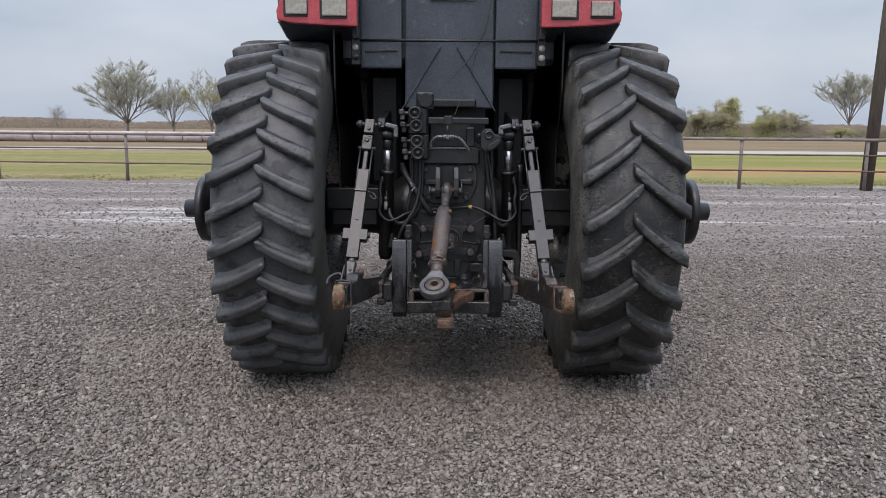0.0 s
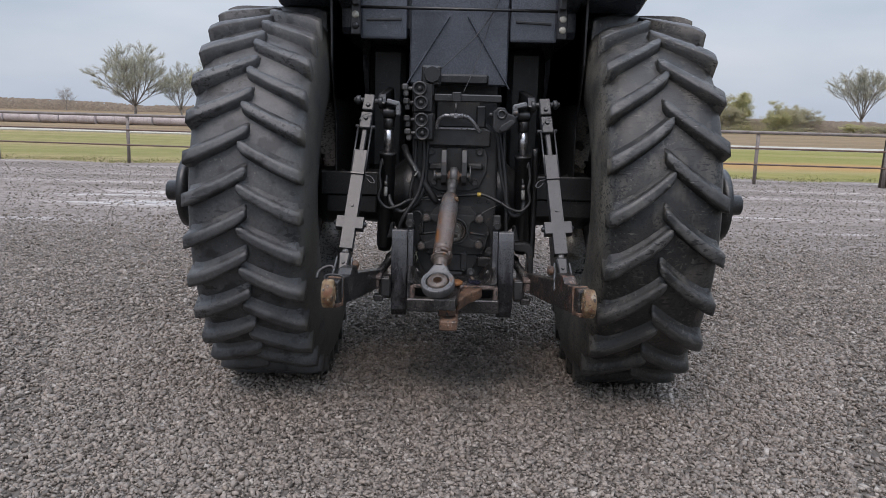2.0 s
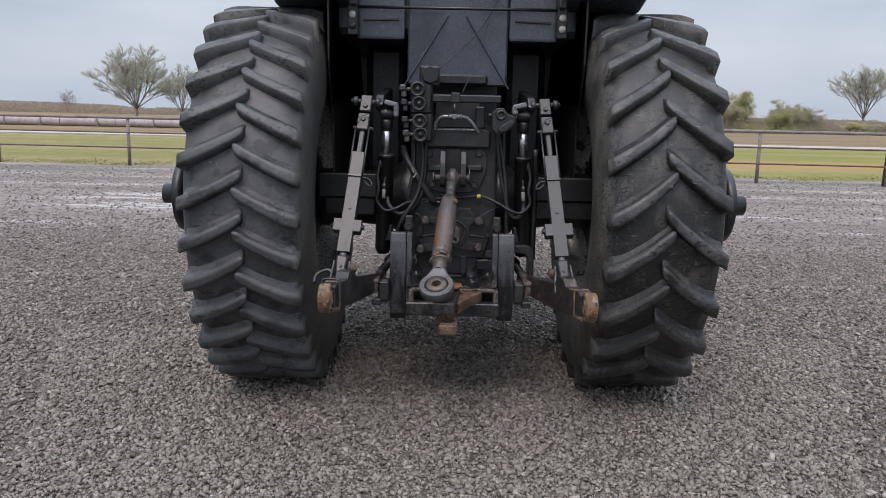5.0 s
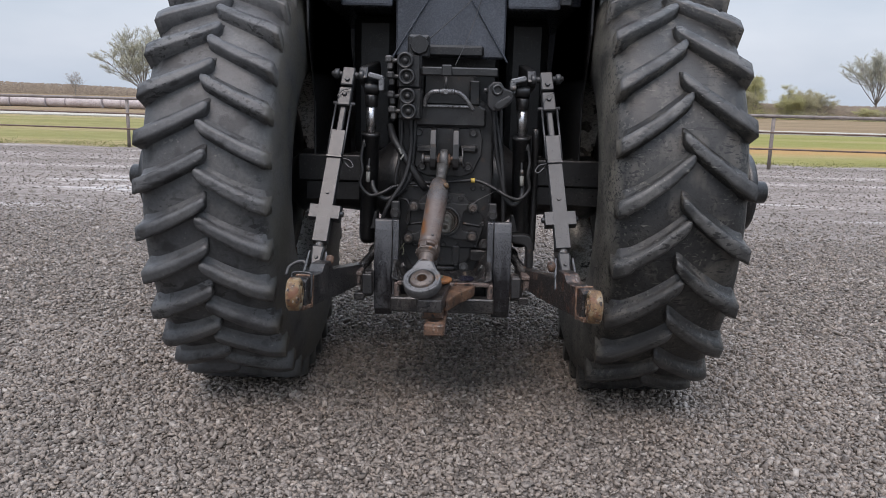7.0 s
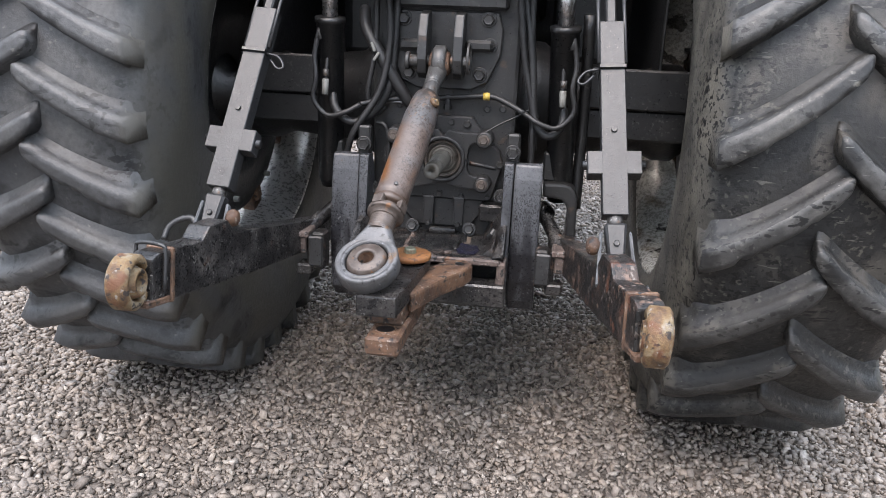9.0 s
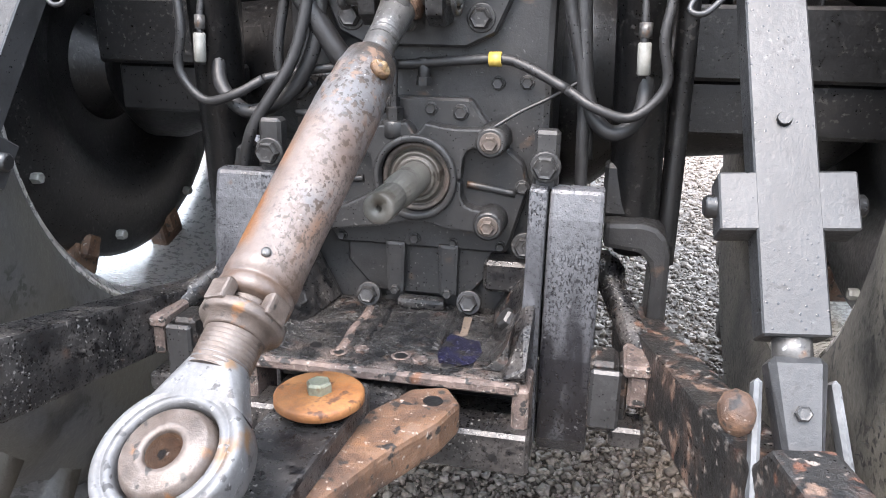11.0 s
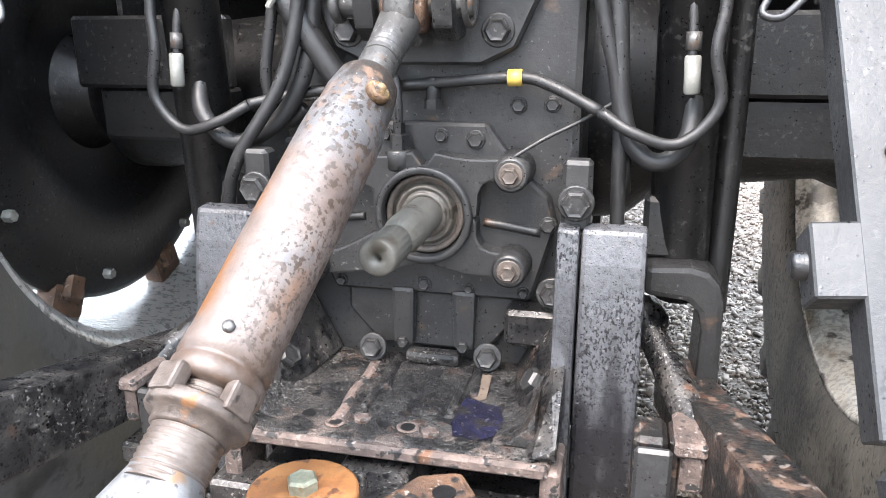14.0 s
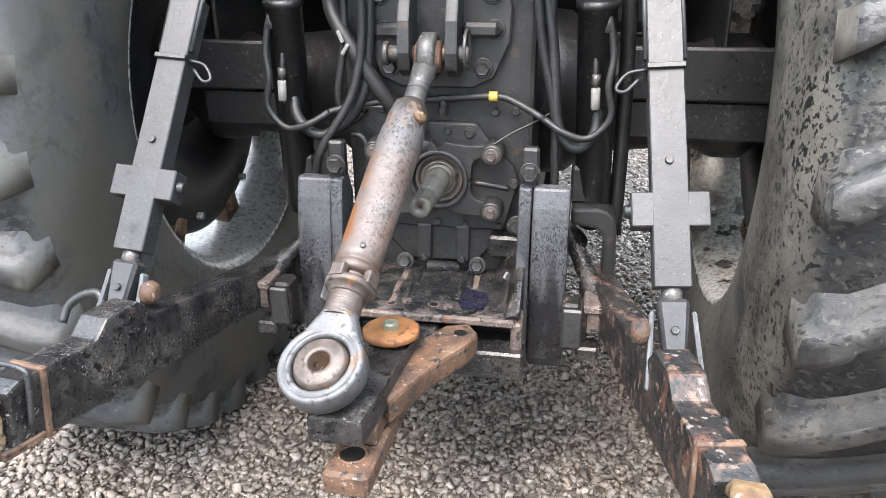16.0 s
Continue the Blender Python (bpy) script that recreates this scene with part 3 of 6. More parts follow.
def lathe(p0, p1, profile, seg=20, smooth=True, caps=True):
    """A turned body along p0 to p1: profile of (metres along, radius)."""
    m, _ = frame_to(p0, p1)
    bm = bmesh.new()
    rings = []
    for a, r in profile:
        rings.append([bm.verts.new(m @ Vector((r * math.cos(k * math.tau / seg), r * math.sin(k * math.tau / seg), a))) for k in range(seg)])
    for r0, r1 in zip(rings, rings[1:]):
        for k in range(seg):
            f = bm.faces.new((r0[k], r0[(k + 1) % seg], r1[(k + 1) % seg], r1[k]))
            f.smooth = smooth
    if caps:
        bm.faces.new(rings[0][::-1])
        bm.faces.new(rings[-1])
    if smooth:
        for e in bm.edges:
            if len(e.link_faces) == 2 and e.calc_face_angle(0) > radians(35):
                e.smooth = False
    return bm


def rod(p0, p1, r, seg=16, bevel=0.0):
    n = (Vector(p1) - Vector(p0)).length
    pf = [(0, r), (n, r)] if not bevel else [(0, r - bevel), (bevel, r), (n - bevel, r), (n, r - bevel)]
    return lathe(p0, p1, pf, seg)


def hexbolt(p, way, r=0.012, h=0.01, washer=0.0):
    """A hexagon head at p that points along way, on its washer."""
    way = Vector(way).normalized()
    p = Vector(p)
    r, washer = r * 0.88, washer * 0.84
    bm = lathe(p, p + way, [(-0.004, r), (h * 0.75, r), (h, r * 0.82), (h * 0.94, r * 0.6)], 6, smooth=False)
    if washer:
        join(bm, lathe(p - way * 0.004, p + way, [(0, washer), (0.0055, washer), (0.0065, washer * 0.92)], 16))
    return bm


def join(bm, *others):
    for o in others:
        me = bpy.data.meshes.new("tmp")
        o.to_mesh(me)
        o.free()
        bm.from_mesh(me)
        bpy.data.meshes.remove(me)
    return bm


def smooth_path(pts, steps=6):
    pts = [Vector(p) for p in pts]
    pts = [2 * pts[0] - pts[1]] + pts + [2 * pts[-1] - pts[-2]]
    out = []
    for a, b, c, d in zip(pts, pts[1:], pts[2:], pts[3:]):
        for k in range(steps):
            u = k / steps
            out.append(0.5 * (2 * b + (c - a) * u + (2 * a - 5 * b + 4 * c - d) * u * u + (3 * b - a - 3 * c + d) * u**3))
    return out + [pts[-2]]


def pipe(pts, r, seg=8, steps=6, taper=None):
    """A hose or bent rod along a smooth path."""
    path = smooth_path(pts, steps)
    bm = bmesh.new()
    rings, side = [], None
    for k, p in enumerate(path):
        d = (path[min(k + 1, len(path) - 1)] - path[max(k - 1, 0)]).normalized()
        side = d.orthogonal() if side is None else (side - side.dot(d) * d)
        side.normalize()
        up = d.cross(side)
        rr = r if taper is None else r + (taper - r) * k / (len(path) - 1)
        rings.append([bm.verts.new(p + rr * (math.cos(q * math.tau / seg) * side + math.sin(q * math.tau / seg) * up)) for q in range(seg)])
    for r0, r1 in zip(rings, rings[1:]):
        for k in range(seg):
            bm.faces.new((r0[k], r0[(k + 1) % seg], r1[(k + 1) % seg], r1[k])).smooth = True
    bm.faces.new(rings[0][::-1])
    bm.faces.new(rings[-1])
    return bm


def slab(outline, axis, a, b, bevel=0.003, seg=1):
    """A plate: an outline in the two other axes, from a to b along the axis."""
    bm = bmesh.new()

    def at(u, v, w):
        return {"x": (w, u, v), "y": (u, w, v), "z": (u, v, w)}[axis]

    lo = [bm.verts.new(at(u, v, a)) for u, v in outline]
    hi = [bm.verts.new(at(u, v, b)) for u, v in outline]
    bm.faces.new(lo)
    bm.faces.new(hi)
    for k in range(len(lo)):
        j = (k + 1) % len(lo)
        bm.faces.new((lo[k], lo[j], hi[j], hi[k]))
    bmesh.ops.recalc_face_normals(bm, faces=bm.faces)
    return soften(bm, bevel, seg)


def thing(name, x, y, z, label, category, group="", kind=""):
    ob = new(name)
    ob.location = (x, y, z)
    ob.empty_display_size = 0.1
    HOME[ob.name] = Vector((x, y, z))
    return tagged(ob, label, category, group, kind)


def part(name, bm, material, parent=None, label="", origin=None, shift=None):
    """Links a bmesh, drawn in place, as one mesh object under its thing or part."""
    shift = Vector((CX, 0, 0)) if shift is None else Vector(shift)
    cos = np.array([v.co for v in bm.verts])
    mid = Vector((cos.min(0) + cos.max(0)) / 2) if origin is None else Vector(origin)
    bmesh.ops.translate(bm, vec=-mid, verts=bm.verts)
    me = bpy.data.meshes.new(name)
    bmesh.ops.recalc_face_normals(bm, faces=bm.faces)
    bm.to_mesh(me)
    bm.free()
    me.materials.append(material)
    ob = new(name, me)
    home = mid + shift
    HOME[ob.name] = home
    if parent:
        ob.parent = parent
        ob.location = home - HOME[parent.name]
    else:
        ob.location = home
    if label:
        tagged(ob, label)
    return ob


# ---- ground ----
def ground_sheet():
    bm = bmesh.new()
    xs = [-900, -200, -60, -20, -8, -3, 3, 8, 20, 60, 200, 900]
    ys = [-300, -60, -15, -3, 1.5, 4, 8, 14, 20, 30, 45, 70, 150, 400, 1600]
    vs = [[bm.verts.new((x, y, 0)) for x in xs] for y in ys]
    for r0, r1 in zip(vs, vs[1:]):
        for k in range(len(xs) - 1):
            bm.faces.new((r0[k], r0[k + 1], r1[k + 1], r1[k]))
    ob = part("ground", bm, M_GROUND, shift=(0, 0, 0), origin=(0, 0, 0))
    return tagged(ob, "wet crushed grey gravel lot running into grass fields", "ground", kind="structure")


ground_sheet()


def loose_stones(name, count, inside, sizes, label, seed):
    """Many faceted stones lying on the ground, as one mesh."""
    rs = np.random.RandomState(seed)
    crn = np.array([(x, y, z) for x in (-1, 1) for y in (-1, 1) for z in (-1, 1)], float) * 0.72
    tri = np.array([0, 1, 3, 0, 3, 2, 4, 6, 7, 4, 7, 5, 0, 4, 5, 0, 5, 1, 2, 3, 7, 2, 7, 6, 0, 2, 6, 0, 6, 4, 1, 5, 7, 1, 7, 3]).reshape(-1, 3)
    pos = inside(rs, count)
    n = len(pos)
    size = rs.uniform(sizes[0], sizes[1], n) * rs.choice([0.6, 0.8, 1.0, 1.0, 1.2, 1.6], n)
    v = crn[None] * (1 + rs.uniform(-0.55, 0.35, (n, 8, 3)))
    v = v * np.stack([rs.uniform(0.75, 1.5, n), rs.uniform(0.6, 1.1, n), rs.uniform(0.35, 0.7, n)], 1)[:, None, :]
    a, b = rs.uniform(0, math.tau, n), rs.normal(0, 0.7, n)
    ca, sa, cb, sb = np.cos(a), np.sin(a), np.cos(b), np.sin(b)
    x = v[..., 0] * cb[:, None] + v[..., 2] * sb[:, None]
    z = -v[..., 0] * sb[:, None] + v[..., 2] * cb[:, None]
    y = v[..., 1]
    v = np.stack([x * ca[:, None] - y * sa[:, None], x * sa[:, None] + y * ca[:, None], z], -1) * (size / 2)[:, None, None]
    v[..., 0] += pos[:, 0, None]
    v[..., 1] += pos[:, 1, None]
    v[..., 2] += (size * rs.uniform(0.05, 0.35, n))[:, None]
    me = bpy.data.meshes.new(name)
    verts = v.reshape(-1, 3)
    faces = (tri[None] + 8 * np.arange(n)[:, None, None]).reshape(-1, 3)
    me.vertices.add(len(verts))
    me.vertices.foreach_set("co", verts.ravel())
    me.loops.add(faces.size)
    me.loops.foreach_set("vertex_index", faces.ravel())
    me.polygons.add(len(faces))
    me.polygons.foreach_set("loop_start", np.arange(len(faces)) * 3)
    me.update()
    me.validate()
    me.materials.append(M_STONE)
    return tagged(new(name, me), label, "gravel", kind="stuff")


def close_lot(rs, count):
    y = rs.uniform(2.3, 5.0, count * 2)
    x = rs.uniform(-2.5, 2.5, count * 2)
    ok = np.abs(x) < 0.45 * y + 0.2
    return np.stack([x, y], 1)[ok][:count]


def back_lot(rs, count):
    y = rs.uniform(-4.0, 3.2, count * 4)
    x = rs.uniform(-6.0, 6.0, count * 4)
    ok = ((y < 2.3) | (np.abs(x) > 0.62 * y + 0.3)) & (rs.uniform(0, 1, count * 4) < np.clip(1.1 - np.hypot(x, y - 2.5) / 6.0, 0, 1))
    return np.stack([x, y], 1)[ok][:count]


def near_lot(rs, count):
    y = rs.uniform(2.3, 10.5, count * 5)
    x = rs.uniform(-6.5, 6.5, count * 5)
    ok = (np.abs(x) < 0.62 * y + 0.35) & ((np.abs(x) > 0.45 * y + 0.15) | (y > 4.95)) & (rs.uniform(0, 1, count * 5) < np.clip((10.5 - y) / 4.8, 0, 1) ** 1.6)
    return np.stack([x, y], 1)[ok][:count]


def mid_lot(rs, count):
    y = 6.4 + 11.8 * rs.uniform(0, 1, count * 2) ** 1.9
    x = rs.uniform(-12.0, 12.0, count * 2)
    ok = np.abs(x) < 0.62 * y + 0.4
    return np.stack([x, y], 1)[ok][:count]


loose_stones("gravel", 92000, close_lot, (0.0095, 0.0215), "packed small crushed gravel behind the tractor", 5)
loose_stones("gravel", 98000, near_lot, (0.010, 0.0235), "loose angular grey gravel under the tractor", 3)
loose_stones("gravel", 22000, back_lot, (0.014, 0.030), "loose grey gravel on the lot behind", 6)
loose_stones("gravel", 28000, mid_lot, (0.013, 0.030), "scattered grey gravel farther across the lot", 4)


def grass_edge():
    """Short ragged grass and weeds where the lot ends."""
    rs = np.random.RandomState(21)
    n = 16000
    x = rs.uniform(-21, 23, n)
    y = 18.75 - 0.02 * x + np.abs(rs.normal(0, 0.9, n)) + 0.35 * np.sin(x * 1.7) * np.sin(x * 0.53)
    thick = 0.5 + 0.5 * np.sin(x * 2.3 + 1.0) * np.sin(x * 0.71)
    h = rs.uniform(0.012, 0.05, n) * (0.6 + 0.9 * thick)
    a, lean = rs.uniform(0, math.tau, n), rs.normal(0, 0.04, n)
    w = rs.uniform(0.006, 0.016, n)
    v = np.zeros((n, 3, 3))
    v[:, 0] = np.stack([x - w * np.cos(a), y - w * np.sin(a), np.full(n, -0.01)], 1)
    v[:, 1] = np.stack([x + w * np.cos(a), y + w * np.sin(a), np.full(n, -0.01)], 1)
    v[:, 2] = np.stack([x + lean, y + rs.normal(0, 0.03, n), h], 1)
    me = bpy.data.meshes.new("grass_edge")
    me.from_pydata(v.reshape(-1, 3).tolist(), [], np.arange(n * 3).reshape(-1, 3).tolist())
    me.materials.append(M_LEAF_G)
    tagged(new("grass_edge", me), "short ragged spring grass along the lot's edge", "grass", kind="stuff")


grass_edge()

# ---- beyond the lot ----
tagged(part("road", box(0, 42.0, 0.03, 1200, 4.6, 0.06, 0), M_ROAD, shift=(0, 0, 0)), "pale wet road beyond the grass", "road", kind="structure")


def pipe_fence():
    f = thing("pipe_fence", 0, 19.0, 0, "rusty three-rail pipe fence at the lot's edge", "fence")
    xs = [-18.2, -14.7, -11.2, -7.83, -4.3, -0.8, 3.3, 6.86, 9.62, 13.2, 16.7, 20.2]

    def fy(x):
        return 18.05 - 0.09 * x

    for x in xs:
        part("post", rod((x, fy(x), -0.05), (x, fy(x), 1.13), 0.04, 10), M_PIPE, f, shift=(0, 0, 0))
    for z, r in ((1.15, 0.036), (0.80, 0.02), (0.44, 0.02)):
        part("rail", rod((-22, fy(-22) - 0.03, z), (23, fy(23) - 0.03, z), r, 10), M_PIPE if z > 1 else M_RAIL, f, shift=(0, 0, 0))
    return f


pipe_fence()
pole = part("utility_pole", lathe((9.73, 17.3, -0.1), (9.98, 17.3, 8.0), [(0, 0.135), (4, 0.13), (8.1, 0.11)], 16), M_WOOD, shift=(0, 0, 0))
tagged(pole, "weathered dark wooden utility pole beside the fence", "utility pole")


def shards(name, rows, leaf, tr):
    """Many small free triangles and quads as one crown."""
    verts, faces = [], []
    for pts in rows:
        faces.append(tuple(range(len(verts), len(verts) + len(pts))))
        verts += [(p.x, p.y, p.z) for p in pts]
    home = HOME[tr.name]
    me = bpy.data.meshes.new(name)
    me.from_pydata([(p[0] - home.x, p[1] - home.y, p[2] - home.z) for p in verts], [], faces)
    me.materials.append(leaf)
    ob = new(name, me)
    ob.parent = tr
    return ob


def leaflet(c, s, rs):
    u = Vector((rs.uniform(-1, 1), rs.uniform(-1, 1), rs.uniform(-1, 1))).normalized() * s
    w = u.orthogonal() * rs.uniform(0.4, 0.9)
    return (c - u, c - w, c + u, c + w)


def bare_tree(name, x, y, height, wide, seed, leaf, twigs, label, limbs=9, fork=0.16):
    """A short trunk that fans into limbs, branches and fine twigs with the first small leaves."""
    rs = random.Random(seed)
    tr = thing(name, x, y, 0, label, "tree")
    foot = Vector((x, y, 0))
    top = foot + Vector((rs.uniform(-0.02, 0.02) * height, 0, fork * height))
    wood = pipe([foot - Vector((0, 0, 0.1)), foot.lerp(top, 0.5), top], height * 0.021, 7, 3, height * 0.016)
    fine = []
    thin = 0.0011 * height

    def branch(p, d, length, r, level):
        bend = Vector((rs.uniform(-0.12, 0.12), rs.uniform(-0.12, 0.12), 0.10))
        q = p + d * length * 0.5
        e = q + (d + bend * 2).normalized() * length * 0.5
        join(wood, pipe([p, q, e], r, 5 if level == 0 else 3, 3 if level == 0 else 2, r * 0.35))
        count = (10, 6)[level] if level < 2 else 0
        for k in range(count):
            f = rs.uniform(0.28, 1.0)
            base = p.lerp(q, f * 2) if f < 0.5 else q.lerp(e, f * 2 - 1)
            a = rs.uniform(0, math.tau)
            nd = (d + Vector((math.cos(a), math.sin(a), rs.uniform(-0.3, 0.45))) * rs.uniform(0.55, 1.15)).normalized()
            branch(base, nd, length * rs.uniform(0.34, 0.56) * (1.25 - 0.5 * f), r * 0.42, level + 1)
        if level > 0:
            for k in range(twigs):
                f = rs.uniform(0.2, 1.0)
                base = p.lerp(q, f * 2) if f < 0.5 else q.lerp(e, f * 2 - 1)
                nd = (d + Vector((rs.gauss(0, 0.55), rs.gauss(0, 0.55), rs.gauss(0.15, 0.4)))).normalized()
                end = base + nd * height * rs.uniform(0.03, 0.075)
                side = Vector((rs.uniform(-1, 1), rs.uniform(-1, 1), rs.uniform(-1, 1))).normalized() * thin
                fine.append((base - side, base + side, end))
                fine.append(leaflet(base.lerp(end, rs.uniform(0.5, 1.0)), height * rs.uniform(0.0015, 0.0032), rs))

    for k in range(limbs):
        a = k * math.tau / limbs + rs.uniform(-0.3, 0.3)
        tilt = wide * (0.15 + 0.85 * ((k * 5) % limbs) / (limbs - 1))
        d = Vector((math.cos(a) * math.sin(tilt), math.sin(a) * math.sin(tilt), math.cos(tilt)))
        branch(top - Vector((0, 0, rs.uniform(0, 0.05) * height)), d, height * rs.uniform(0.64, 0.72) * (0.78 + 0.22 * math.cos(tilt)), height * 0.0095, 0)
    part("trunk", wood, M_BARK, tr, "bare grey limbs", shift=(0, 0, 0))
    tagged(shards("crown", fine, leaf, tr), "thin sprouting leaves and twigs")
    return tr


def bush(name, x, y, w, h, seed, leaf, clumps, label, category="bush"):
    """Several stems that fork, with uneven clumps of small leaves at their ends and gaps between."""
    rs = random.Random(seed)
    tr = thing(name, x, y, 0, label, category)
    wood = bmesh.new()
    fine = []
    ends = []
    for k in range(11):
        a = rs.uniform(0, math.tau)
        reach = rs.uniform(0.08, 0.46)
        e = Vector((x + math.cos(a) * w * reach, y + math.sin(a) * w * 0.35, h * rs.uniform(0.62, 1.0) * (1.05 - 0.75 * reach)))
        foot = Vector((x + (e.x - x) * 0.25, y, -0.05))
        mid = foot.lerp(e, 0.5) + Vector((rs.uniform(-0.06, 0.06) * w, 0, 0.06 * h))
        join(wood, pipe([foot, mid, e], 0.016 * h, 4, 3, 0.006 * h))
        for q in range(4):
            base = mid.lerp(e, rs.uniform(0.0, 0.9))
            tip = base + Vector((rs.gauss(0, 0.11) * w, rs.gauss(0, 0.08) * w, h * rs.uniform(0.02, 0.20)))
            join(wood, pipe([base, base.lerp(tip, 0.5), tip], 0.007 * h, 3, 2, 0.003 * h))
            ends += [tip, base.lerp(tip, 0.5)]
        ends += [e, mid.lerp(e, 0.6), mid]
    for k in range(clumps):
        c = rs.choice(ends) + Vector((rs.gauss(0, 0.03) * w, rs.gauss(0, 0.05) * w, rs.gauss(-0.01, 0.04) * h))
        size = h * rs.uniform(0.02, 0.055)
        for i in range(rs.randint(14, 42)):
            p = c + Vector((rs.gauss(0, 1.2), rs.gauss(0, 1), rs.gauss(0, 0.7))) * size
            p.z = max(0.05, p.z)
            fine.append(leaflet(p, 0.025 + h * rs.uniform(0.003, 0.010), rs))
    for k in range(clumps * 7):
        p = Vector((x + rs.gauss(0, 0.26) * w, y + rs.gauss(0, 0.2) * w, h * abs(rs.gauss(0, 0.16))))
        fine.append(leaflet(p, 0.025 + h * rs.uniform(0.003, 0.010), rs))
    part("stem", wood, M_BARK, tr, shift=(0, 0, 0))
    shards("crown", fine, leaf, tr)
    return tr


bare_tree("tree", -47.6, 115, 10.6, 1.16, 5, M_TWIG, 38, "wide bare tree just coming into leaf", 13)
bare_tree("tree", -41.3, 117, 7.6, 0.85, 8, M_TWIG, 32, "smaller bare tree beside the wide one", 8)
bare_tree("tree", -34.0, 112, 8.6, 0.95, 11, M_LEAF_Y, 20, "bare tree with yellowish buds", 8)
bare_tree("tree", 64.0, 120, 9.0, 0.74, 14, M_TWIG, 34, "vase-shaped bare tree by the field's edge", 11, 0.27)
bare_tree("tree", -96.0, 190, 5.6, 0.6, 17, M_BRUSH, 9, "lone far tree above the treeline", 6)
for k, (bpx, bw, bh, mat, many) in enumerate([(24.0, 6.6, 4.1, M_LEAF_O, 482), (27.4, 6.1, 3.9, M_LEAF_O, 459), (30.6, 5.3, 4.0, M_LEAF_O, 459), (33.4, 4.8, 4.1, M_LEAF_O, 459), (36.8, 3.6, 5.4, M_LEAF_Y, 529), (38.9, 3.5, 3.8, M_LEAF_Y, 368), (41.0, 4.8, 3.8, M_LEAF_O, 413), (44.2, 5.9, 3.9, M_LEAF_O, 494), (48.0, 4.4, 1.7, M_LEAF_Y, 229), (51.5, 5.1, 1.6, M_LEAF_O, 229), (56.0, 5.5, 1.7, M_LEAF_O, 229), (61.0, 5.5, 1.6, M_LEAF_O, 206)]):
    bush("bush", bpx, 95 + 3 * math.sin(k * 2.1), bw, bh, 40 + k, mat, many, "olive budding bush along the field" if mat == M_LEAF_O else "yellow-green spring bush along the field", "bush")


def brush_strip(label, x0, x1, y0, y1, high, count, seed, wide):
    """Low dry scrub, too far off to tell apart."""
    rs = np.random.RandomState(seed)
    x, y = rs.uniform(x0, x1, count), rs.uniform(y0, y1, count)
    h = high * np.array([1 + 0.45 * noise.noise(Vector((q * 0.03, 3.1, seed))) + 0.35 * noise.noise(Vector((q * 0.16, 1.1, seed))) for q in x])
    z = rs.uniform(0, 1, count) * np.maximum(0.3, h)
    s = wide * rs.uniform(0.5, 1.2, count)
    corner = np.array([(-1, 0.2), (0, -1), (1, 0), (0.1, 1)])
    v = np.zeros((count, 4, 3))
    v[..., 0] = x[:, None] + corner[None, :, 0] * s[:, None] * rs.uniform(0.6, 1.2, (count, 4))
    v[..., 1] = y[:, None]
    v[..., 2] = np.maximum(0, z[:, None] + corner[None, :, 1] * s[:, None] * 0.6)
    me = bpy.data.meshes.new("far_brush")
    me.from_pydata(v.reshape(-1, 3).tolist(), [], np.arange(count * 4).reshape(-1, 4).tolist())
    me.materials.append(M_BRUSH)
    tagged(new("far_brush", me), label, "treeline", kind="stuff")


def tree_line():
    brush_strip("far line of dry brush and low trees", -190, 190, 200, 225, 2.3, 52000, 9, 0.36)
    brush_strip("dry brown scrub under the spring bushes", 20, 90, 97, 103, 1.7, 26000, 10, 0.15)


tree_line()


def hay_bale():
    bm = lathe((0, 0, 0.40), (1.4, 0, 0.40), [(0, 0.38), (0.03, 0.41), (1.37, 0.41), (1.4, 0.38)], 16)
    b = part("hay_bale", bm, M_BALE, shift=(0, 0, 0), origin=(0.70, 0, 0))
    return tagged(b, "round grey weathered hay bale in a long row", "hay bale", group="hay bales in a row")


bale = hay_bale()
bale.location = (-46.0, 58.0, 0)
for k in range(1, 30):
    copy_thing(bale, pose(-46.0 + 1.42 * k, 58.0 + 0.15 * math.sin(k * 2.3), 0, 0, 0, 3 * math.sin(k * 1.7)))

# ---- the tractor ----
AXLE_Y, AXLE_Z, TYRE_R, TRACK = 4.37, 0.925, 0.945, 0.877
tractor = thing("tractor", CX, AXLE_Y, 0, "large black and red farm tractor parked on wet gravel", "tractor")


def base_radius(u):
    """The carcass's radius at u metres from the tread's middle."""
    return 0.904 - 0.026 * (abs(u) / 0.243) ** 2.6


def tyre_body(side):
    half = [(0.236, 0.508), (0.249, 0.530), (0.257, 0.580), (0.263, 0.660), (0.265, 0.735), (0.257, 0.795), (0.243, 0.842), (0.230, 0.864)]
    tread = [(0.23 - 0.46 * k / 10, base_radius(0.23 - 0.46 * k / 10)) for k in range(1, 10)]
    profile = [(0.226, 0.495)] + half + tread + [(-a, r) for a, r in half[::-1]] + [(-0.226, 0.495)]
    x = TRACK * side
    bm = lathe((x - 1, AXLE_Y, AXLE_Z), (x, AXLE_Y, AXLE_Z), [(1 + a, r) for a, r in profile[::-1]], 96, caps=False)
    for v in bm.verts:
        if v.co.z < 0.02:
            v.co.z = 0.02 - (0.02 - v.co.z) * 0.2
    return bm


